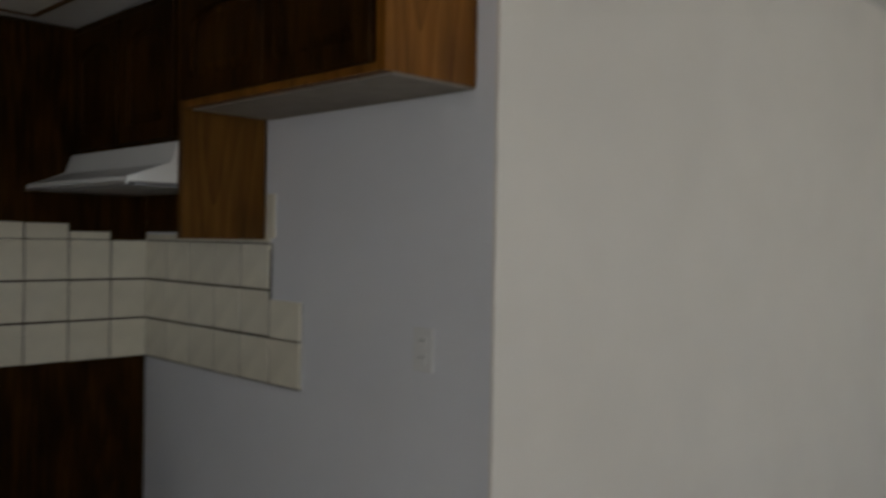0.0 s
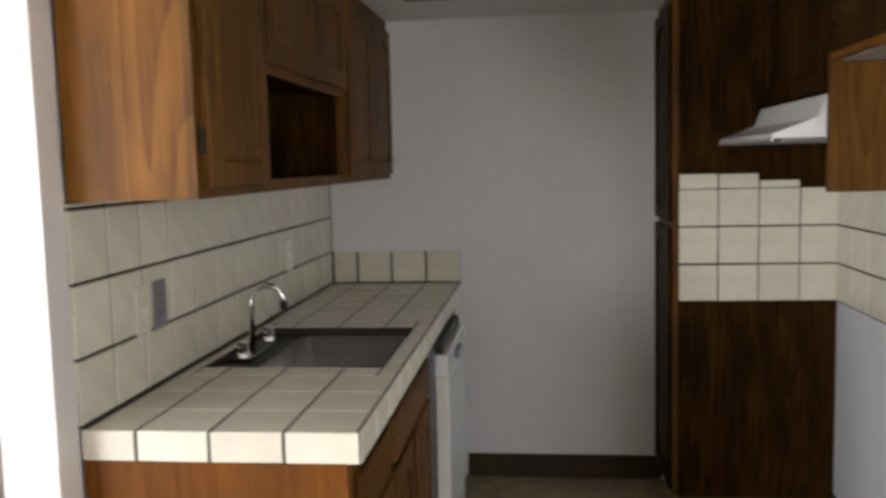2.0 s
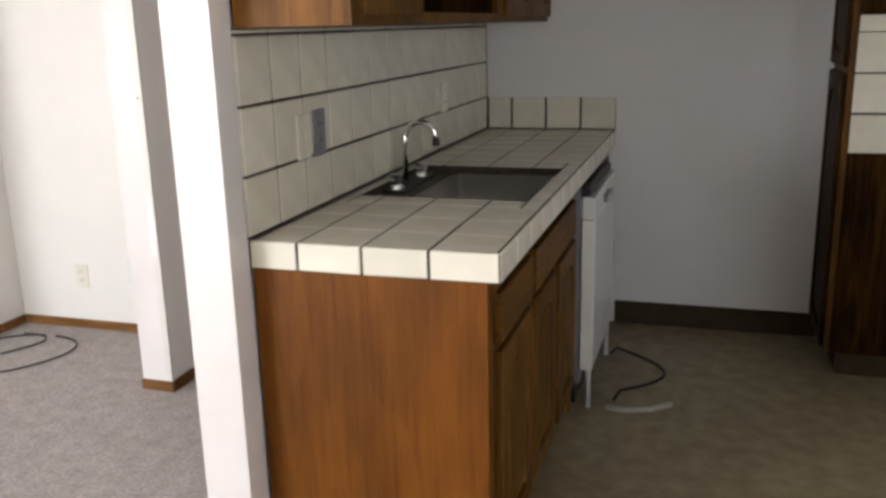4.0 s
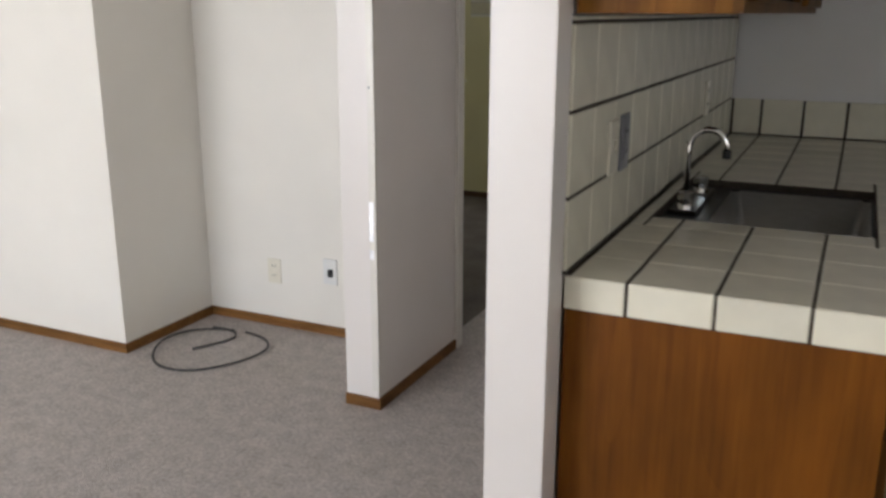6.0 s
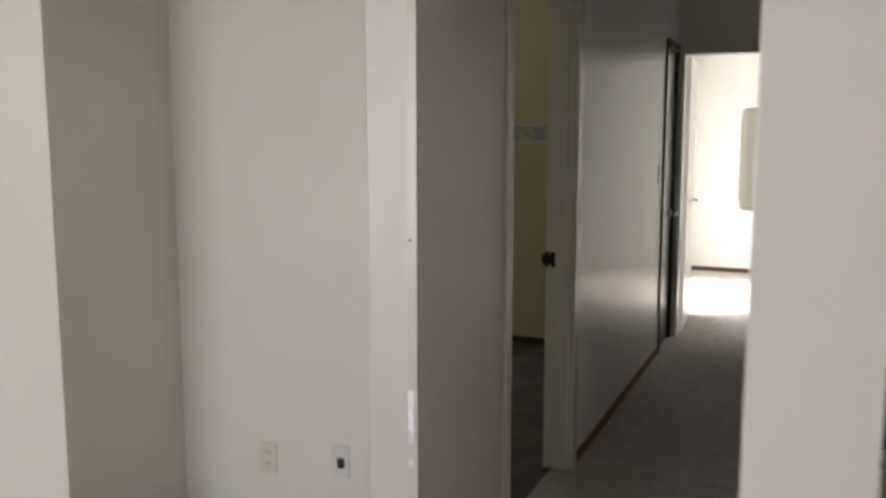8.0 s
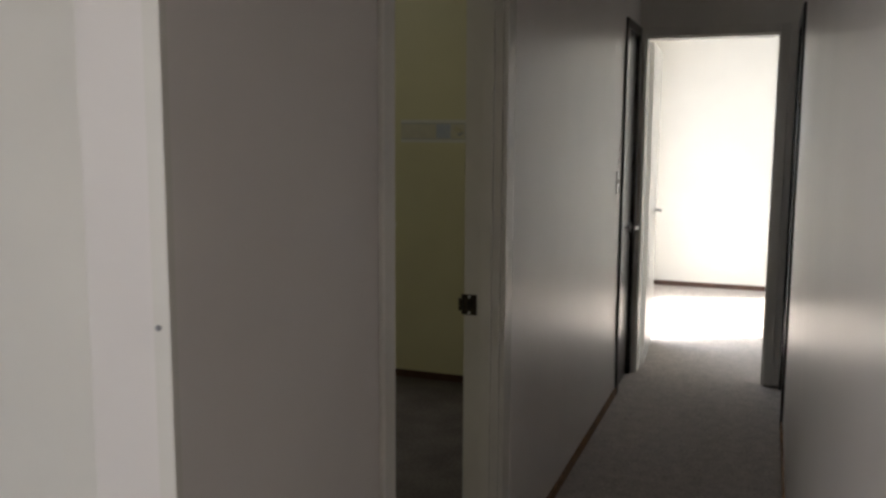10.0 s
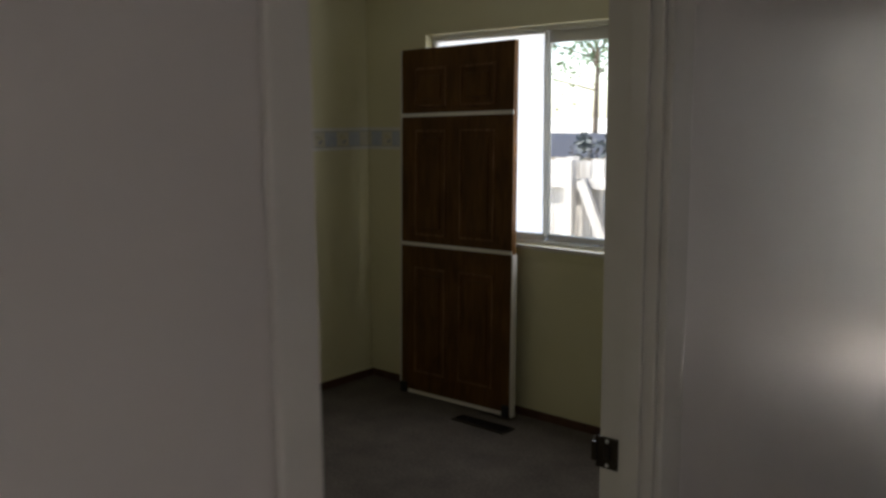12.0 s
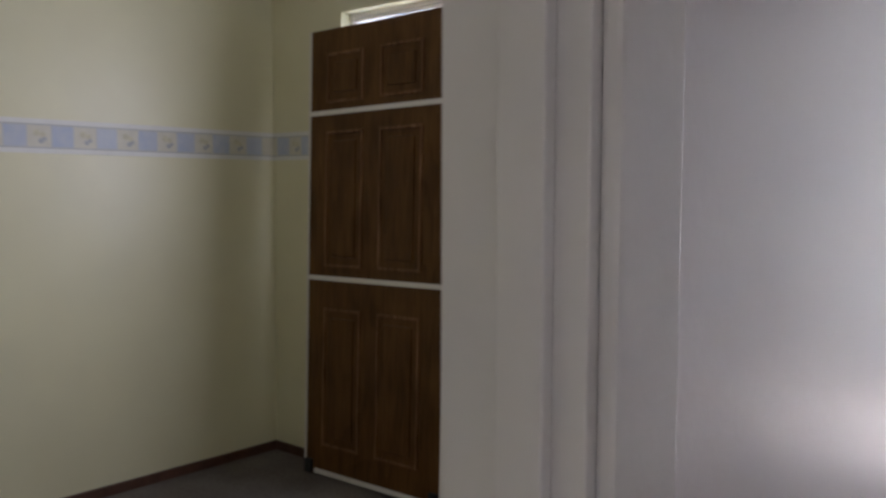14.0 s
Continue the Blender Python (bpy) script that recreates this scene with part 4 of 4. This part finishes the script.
for bx in ((EX0 - 0.033, YE - 0.014, 0, EX0 + 0.008, YE, HD + 0.045), (EX1 - 0.008, YE - 0.014, 0, EX1 + 0.045, YE, HD + 0.045), (EX0 + 0.009, YE - 0.014, HD - 0.008, EX1 - 0.009, YE, HD + 0.045)):
    part("casing", boxes(bx, bevel=0.004), M_TRIMW, t)
d = thing("room_door", (EX0, YE + 0.16, 0.01), "white painted door standing open into the far room", "door")
d.rotation_euler = (0, 0, radians(3.0))
part("leaf", boxes((EX0, YE + 0.16, 0.01, EX0 + 0.038, YE + 0.85, HD - 0.02), bevel=0.002), M_TRIMW, d)
lever(d, (EX0 + 0.038, YE + 0.62, 0.93), (1, 0, 0), (0, -1, 0))
plate("light_switch", (XL, 4.60, 1.17), "+x", 0.07, 0.115, "white switch plate on the hall wall", "switch", M_WHITE, "switch")


def chime():
    t = thing("door_chime", (XR, 0.14, 1.335), "white louvred door chime box on the hall wall", "door chime")
    part("case", boxes((XR - 0.024, 0.06, 1.335, XR, 0.22, 1.448), bevel=0.006), M_PLATE, t)
    for k in range(6):
        part("louvre", boxes((XR - 0.027, 0.075, 1.347 + k * 0.016, XR - 0.0245, 0.205, 1.355 + k * 0.016)), M_PLATE, t)


chime()


# ---- bedroom ----
def leaning_door():
    t = thing("leaning_door", (-3.22, 4.53, 0.006), "unhung dark brown six-panel door with white strips, leaning on the window wall", "door")
    W, HT, TH = 0.772, 1.905, 0.034
    m = Matrix.Translation((-3.613, 4.522, 0.006)) @ Matrix.Rotation(radians(-2.4), 4, 'X') @ Matrix.Rotation(radians(-1.0), 4, 'Y')

    def add(name, rows, material, bevel=0.0, parent=t, label=""):
        bm = boxes(*rows, bevel=bevel)
        bmesh.ops.transform(bm, matrix=m, verts=bm.verts)
        return part(name, bm, material, parent, label)

    leaf = add("leaf", [(0, 0, 0, W, TH, HT)], M_DOOR, 0.002)
    xs = [(0.115, 0.315), (0.435, 0.645)]
    zs = [(0.14, 0.71), (0.91, 1.46), (1.605, 1.79)]
    for x0, x1 in xs:
        for z0, z1 in zs:
            r = 0.012
            add("moulding", [(x0 - r, -0.007, z0 - r, x1 + r, 0, z0), (x0 - r, -0.007, z1, x1 + r, 0, z1 + r), (x0 - r, -0.007, z0, x0, 0, z1), (x1, -0.007, z0, x1 + r, 0, z1)], M_DOORW, 0.002, leaf)
            add("panel", [(x0 + 0.03, -0.006, z0 + 0.03, x1 - 0.03, 0, z1 - 0.03)], M_DOOR, 0.005, leaf)
    for z in (0.848, 1.552):
        add("strip", [(0.0, -0.004, z - 0.010, W, -0.0005, z + 0.010)], M_TRIMW, 0.0, t, "narrow white painted strip")
    add("edge_strip", [(-0.012, -0.003, 0.05, -0.0005, TH, HT)], M_TRIMW, 0.0, t, "white painted edge")
    for x in (0.004, W - 0.044):
        add("foot", [(x, -0.018, 0.0, x + 0.040, -0.001, 0.06)], M_BLACK, 0.004, t, "dark metal bracket at the bottom corner")
    add("edge_strip", [(W + 0.0005, -0.003, 0, W + 0.008, TH, 0.84)], M_TRIMW, 0.0, t, "white painted edge")
    add("bottom_strip", [(0.054, -0.004, 0.002, W - 0.054, -0.0005, 0.022)], M_TRIMW, 0.0, t, "white painted edge")


def floor_vent():
    t = thing("floor_vent", (-2.918, 4.397, 0), "dark brown metal floor register set in the carpet", "floor vent")
    x0, x1, y0, y1 = -3.086, -2.75, 4.35, 4.445
    part("frame", boxes((x0, y0, 0, x1, y0 + 0.014, 0.007), (x0, y1 - 0.014, 0, x1, y1, 0.007), (x0, y0 + 0.014, 0, x0 + 0.014, y1 - 0.014, 0.007), (x1 - 0.014, y0 + 0.014, 0, x1, y1 - 0.014, 0.007)), M_BRASS, t)
    part("backing", boxes((x0 + 0.014, y0 + 0.014, 0, x1 - 0.014, y1 - 0.014, 0.002)), M_BLACK, t)
    for k in range(15):
        x = x0 + 0.026 + k * 0.0205
        part("slat", boxes((x, y0 + 0.014, 0.002, x + 0.007, y1 - 0.014, 0.006)), M_BRASS, t)


def border():
    z0, z1 = 1.365, 1.492
    t = thing("wallpaper_border", (BX, 3.1, z0), "cream wallpaper border with blue squares and small flower motifs", "wallpaper border", "", "structure")
    part("paper", boxes((BX, AY + 0.1, z0, BX + 0.002, BY - 0.002, z1), (BX + 0.002, BY - 0.002, z0, WX0 - 0.06, BY, z1), (WX1 + 0.06, BY - 0.002, z0, PX - 0.02, BY, z1)), M_PAPER, t)
    for z in (z0, z1 - 0.018):
        part("edge_band", boxes((BX + 0.002, AY + 0.1, z, BX + 0.003, BY - 0.003, z + 0.018), (BX + 0.003, BY - 0.003, z, WX0 - 0.06, BY - 0.002, z + 0.018), (WX1 + 0.06, BY - 0.003, z, PX - 0.02, BY - 0.002, z + 0.018)), M_EDGE, t, "paler edge band")
    for z in (z0 + 0.019, z1 - 0.0225):
        part("line", boxes((BX + 0.002, AY + 0.1, z, BX + 0.003, BY - 0.003, z + 0.0035), (BX + 0.003, BY - 0.003, z, WX0 - 0.06, BY - 0.002, z + 0.0035), (WX1 + 0.06, BY - 0.003, z, PX - 0.02, BY - 0.002, z + 0.0035)), M_MOTIF, t, "thin grey line")
    rng = random.Random(4)

    def motif(c, u):
        """A small yellow and grey flower on a cream square."""
        c, u, v = Vector(c), Vector(u), Vector((0, 0, 1))
        for name, du, dv, r, material in (("petal", -0.012, 0.012, 0.013, M_YELLOW), ("petal", 0.010, 0.006, 0.011, M_YELLOW), ("leaf", 0.004, -0.018, 0.010, M_MOTIF), ("leaf", 0.018, -0.010, 0.008, M_MOTIF)):
            p = c + u * du + v * dv
            bm = bmesh.new()
            bmesh.ops.create_circle(bm, cap_ends=True, segments=9, radius=r, matrix=Matrix.Translation(p) @ u.cross(v).to_track_quat('Z', 'Y').to_matrix().to_4x4())
            part(name, bm, material, t)

    y, k, pitch = 1.75, 0, 0.0885
    while y < BY - 0.10:
        if k % 2:
            part("block", boxes((BX + 0.002, y, z0 + 0.024, BX + 0.0032, y + pitch - 0.004, z1 - 0.024)), rng.choice((M_BLUE, M_BLUE, M_PBLUE)), t)
        else:
            motif((BX + 0.0032, y + pitch / 2, (z0 + z1) / 2), (0, 1, 0))
        y += pitch
        k += 1
    for x in (-3.95, -3.78, -3.61, -2.0, -1.83, -1.66, -1.49):
        part("block", boxes((x, BY - 0.0032, z0 + 0.024, x + pitch - 0.004, BY - 0.002, z1 - 0.024)), M_BLUE, t)
        if x + 0.133 < WX0 - 0.06 or x > WX1:
            motif((x + 0.133, BY - 0.0032, (z0 + z1) / 2), (1, 0, 0))


def bedroom_window():
    t = thing("window_bedroom", (-2.84, BY + 0.06, WZ0), "white sliding window, one sash hazy white, bright daylight behind", "window", "", "structure")
    x0, x1, z0, z1, y = WX0, WX1, WZ0, WZ1, BY + 0.05
    k, xm = 0.02, -2.765
    part("window_frame", boxes((x0, y, z0, x0 + k, y + 0.065, z1), (x1 - k, y, z0, x1, y + 0.065, z1), (x0 + k, y, z0, x1 - k, y + 0.065, z0 + k), (x0 + k, y, z1 - k, x1 - k, y + 0.065, z1), bevel=0.002), M_WHITE, t)
    part("track", boxes((x0 + k, y - 0.012, z0 + 0.004, x1 - k, y - 0.001, z0 + 0.016), bevel=0.001), M_WHITE, t)
    part("window_sill", boxes((x0 - 0.03, BY - 0.02, z0 - 0.022, x1 + 0.03, BY + 0.035, z0 - 0.001), bevel=0.004), M_TRIMW, t)
    part("apron", boxes((x0 - 0.01, BY - 0.010, z0 - 0.062, x1 + 0.01, BY, z0 - 0.023), bevel=0.002), M_BED, t)
    for name, a, b, dy, rail, top, material in (("sash", x0 + k, xm, 0.006, 0.008, 0.014, M_HAZE), ("sash", xm - 0.006, x1 - k, 0.036, 0.008, 0.060, M_GLASS)):
        ya, yb = y + dy, y + dy + 0.024
        za, zb = z0 + k + 0.001, z1 - k - 0.001
        f_ = part(name, boxes((a, ya, za, a + rail, yb, zb), (b - rail, ya, za, b, yb, zb), (a + rail, ya, za, b - rail, yb, za + 0.028), (a + rail, ya, zb - top, b - rail, yb, zb), bevel=0.002), M_WHITE, t)
        g = part("pane", boxes((a + rail, ya + 0.010, za + 0.028, b - rail, ya + 0.014, zb - top)), material, f_)
        g.visible_shadow = False


leaning_door()
floor_vent()
border()
bedroom_window()


# ---- openings behind and beyond ----
def big_window(name, loc, rows, panes, label):
    t = thing(name, loc, label, "window", "", "structure")
    part("window_frame", boxes(*rows), M_WHITE, t)
    for r in panes:
        g = part("pane", boxes(r), M_GLASS, t)
        g.visible_shadow = False


# The eastern window is invented, unseen, and only serves the fill lamp.
for a, b in SW:
    m = (a + b) / 2
    big_window("window_living", (m, -4.26, 0.3), ((a, -4.29, 0.3, a + 0.05, -4.23, 2.15), (b - 0.05, -4.29, 0.3, b, -4.23, 2.15), (a + 0.05, -4.29, 0.3, b - 0.05, -4.23, 0.35), (a + 0.05, -4.29, 2.10, b - 0.05, -4.23, 2.15), (m - 0.025, -4.29, 0.35, m + 0.025, -4.23, 2.10)), ((a + 0.05, -4.262, 0.35, m - 0.025, -4.257, 2.10), (m + 0.025, -4.262, 0.35, b - 0.05, -4.257, 2.10)), "wide white framed living room window, out of view")
big_window("window_far_room", (-1.48, 6.76, 0.0), ((-1.51, GY0, 0, -1.45, GY0 + 0.05, 2.08), (-1.51, GY1 - 0.05, 0, -1.45, GY1, 2.08), (-1.51, GY0 + 0.05, 2.03, -1.45, GY1 - 0.05, 2.08), (-1.51, GY0 + 0.05, 0, -1.45, GY1 - 0.05, 0.04)), ((-1.482, GY0 + 0.05, 0.04, -1.477, GY1 - 0.05, 2.03),), "white framed glass door of the far room")


# ---- yard beyond the bedroom window ----
def fence():
    t = thing("fence", (-4.2, 8.2, -0.25), "weathered grey brown board fence with posts and a diagonal brace", "fence")
    x = -9.5
    k = 0
    while x < -2.4:
        part("board", boxes((x, 8.2, -0.25, x + 0.135, 8.22, 1.12 + 0.02 * ((k * 7) % 3))), M_FENCE, t)
        x += 0.142
        k += 1
    for z in (0.1, 0.86):
        part("rail", boxes((-9.5, 8.15, z, -2.4, 8.198, z + 0.09)), M_FENCE, t)
    for x in (-8.8, -6.85, -4.90, -2.95):
        part("post", boxes((x, 8.06, -0.25, x + 0.09, 8.148, 1.13)), M_FENCE, t)
    bm = boxes((-0.05, -0.02, 0, 0.05, 0.02, 1.25))
    bmesh.ops.transform(bm, matrix=Matrix.Translation((-4.22, 8.10, -0.2)) @ Matrix.Rotation(radians(-24), 4, 'Y'), verts=bm.verts)
    part("brace", bm, M_FENCE, t)


def neighbour():
    t = thing("neighbour_house", (-7.5, 13.5, -0.25), "low neighbouring house with a dark shingle roof", "house")
    part("wall", boxes((-13.5, 11.6, -0.25, -3.5, 16, 1.0)), M_STUCCO, t)
    bm = bmesh.new()
    pts = [(-13.9, 11.2, 0.98), (-3.1, 11.2, 0.98), (-3.1, 16.4, 0.98), (-13.9, 16.4, 0.98), (-12.4, 12.7, 1.22), (-4.6, 12.7, 1.22), (-4.6, 15.0, 1.22), (-12.4, 15.0, 1.22)]
    v = [bm.verts.new(p) for p in pts]
    for f_ in ((0, 1, 5, 4), (1, 2, 6, 5), (2, 3, 7, 6), (3, 0, 4, 7), (4, 5, 6, 7), (3, 2, 1, 0)):
        bm.faces.new([v[i] for i in f_])
    part("roof", bm, M_ROOF, t)


def shrub(x, y, top, seed):
    """A thin shrub whose leafy head shows over the fence."""
    rng = random.Random(seed)
    t = thing("shrub", (x, y, -0.25), "thin dark green shrub rising behind the fence", "shrub", "yard shrubs")
    bm = bmesh.new()
    for k in range(4):
        cylinder(bm, (x + 0.04 * k, y, -0.25), (x + rng.uniform(-0.2, 0.2), y + rng.uniform(-0.1, 0.1), top - rng.uniform(0.02, 0.2)), 0.018, 6, 0.006)
    part("stem", bm, M_BARK, t)
    bm = bmesh.new()
    for k in range(130):
        a, r = rng.uniform(0, math.tau), abs(rng.gauss(0, 0.12))
        c = Vector((x + r * math.cos(a), y + r * math.sin(a), top - 0.02 - abs(rng.gauss(0, 0.14)) - r * 0.5))
        u = Vector((rng.gauss(0, 1), rng.gauss(0, 1), rng.gauss(0, 1))).normalized()
        w, q = u.orthogonal().normalized(), rng.uniform(0.03, 0.06)
        bm.faces.new([bm.verts.new(c + d) for d in (-u * q, w * q * 0.5, u * q, -w * q * 0.5)])
    part("crown", bm, M_DLEAF, t)


def tree(x, y, h, seed):
    rng = random.Random(seed)
    t = thing("tree", (x, y, -0.25), "leafy green garden tree behind the fence", "tree", "yard trees")
    bm = cylinder(bmesh.new(), (x, y, -0.25), (x + 0.1, y, h * 0.5), 0.10, 10, 0.06)
    tips = []
    for k in range(9):
        a, e = rng.uniform(0, math.tau), rng.uniform(0.2, 1.1)
        s = Vector((x + 0.1, y, h * rng.uniform(0.32, 0.5)))
        e_ = s + Vector((math.cos(a) * math.cos(e), math.sin(a) * math.cos(e), math.sin(e))) * h * rng.uniform(0.25, 0.5)
        cylinder(bm, s, e_, 0.03, 7, 0.01)
        tips.append((s, e_))
    part("trunk", bm, M_BARK, t)
    vs, fs = [], []
    for s, e_ in tips:
        for k in range(260):
            c = s.lerp(e_, rng.uniform(0.35, 1.1)) + Vector((rng.gauss(0, 0.6), rng.gauss(0, 0.6), rng.gauss(0, 0.5)))
            u = Vector((rng.gauss(0, 1), rng.gauss(0, 1), rng.gauss(0, 1))).normalized()
            w = u.orthogonal().normalized()
            r = rng.uniform(0.05, 0.10)
            b = len(vs)
            o = Vector((x, y, -0.25))
            vs += [tuple(c - o - u * r), tuple(c - o + w * r * 0.5), tuple(c - o + u * r), tuple(c - o - w * r * 0.5)]
            fs.append((b, b + 1, b + 2, b + 3))
    me = bpy.data.meshes.new("crown")
    me.from_pydata(vs, [], fs)
    me.materials.append(M_LEAF)
    ob = new("crown", me)
    ob.parent = t
    ORG[ob] = ORG[t]


fence()
neighbour()
shrub(-6.42, 10.8, 1.34, 5)
shrub(-5.98, 10.8, 1.35, 6)
tree(-7.9, 23.5, 7.5, 1)
tree(-10.5, 25.0, 8.0, 2)
tree(-14.5, 24.0, 7.0, 3)
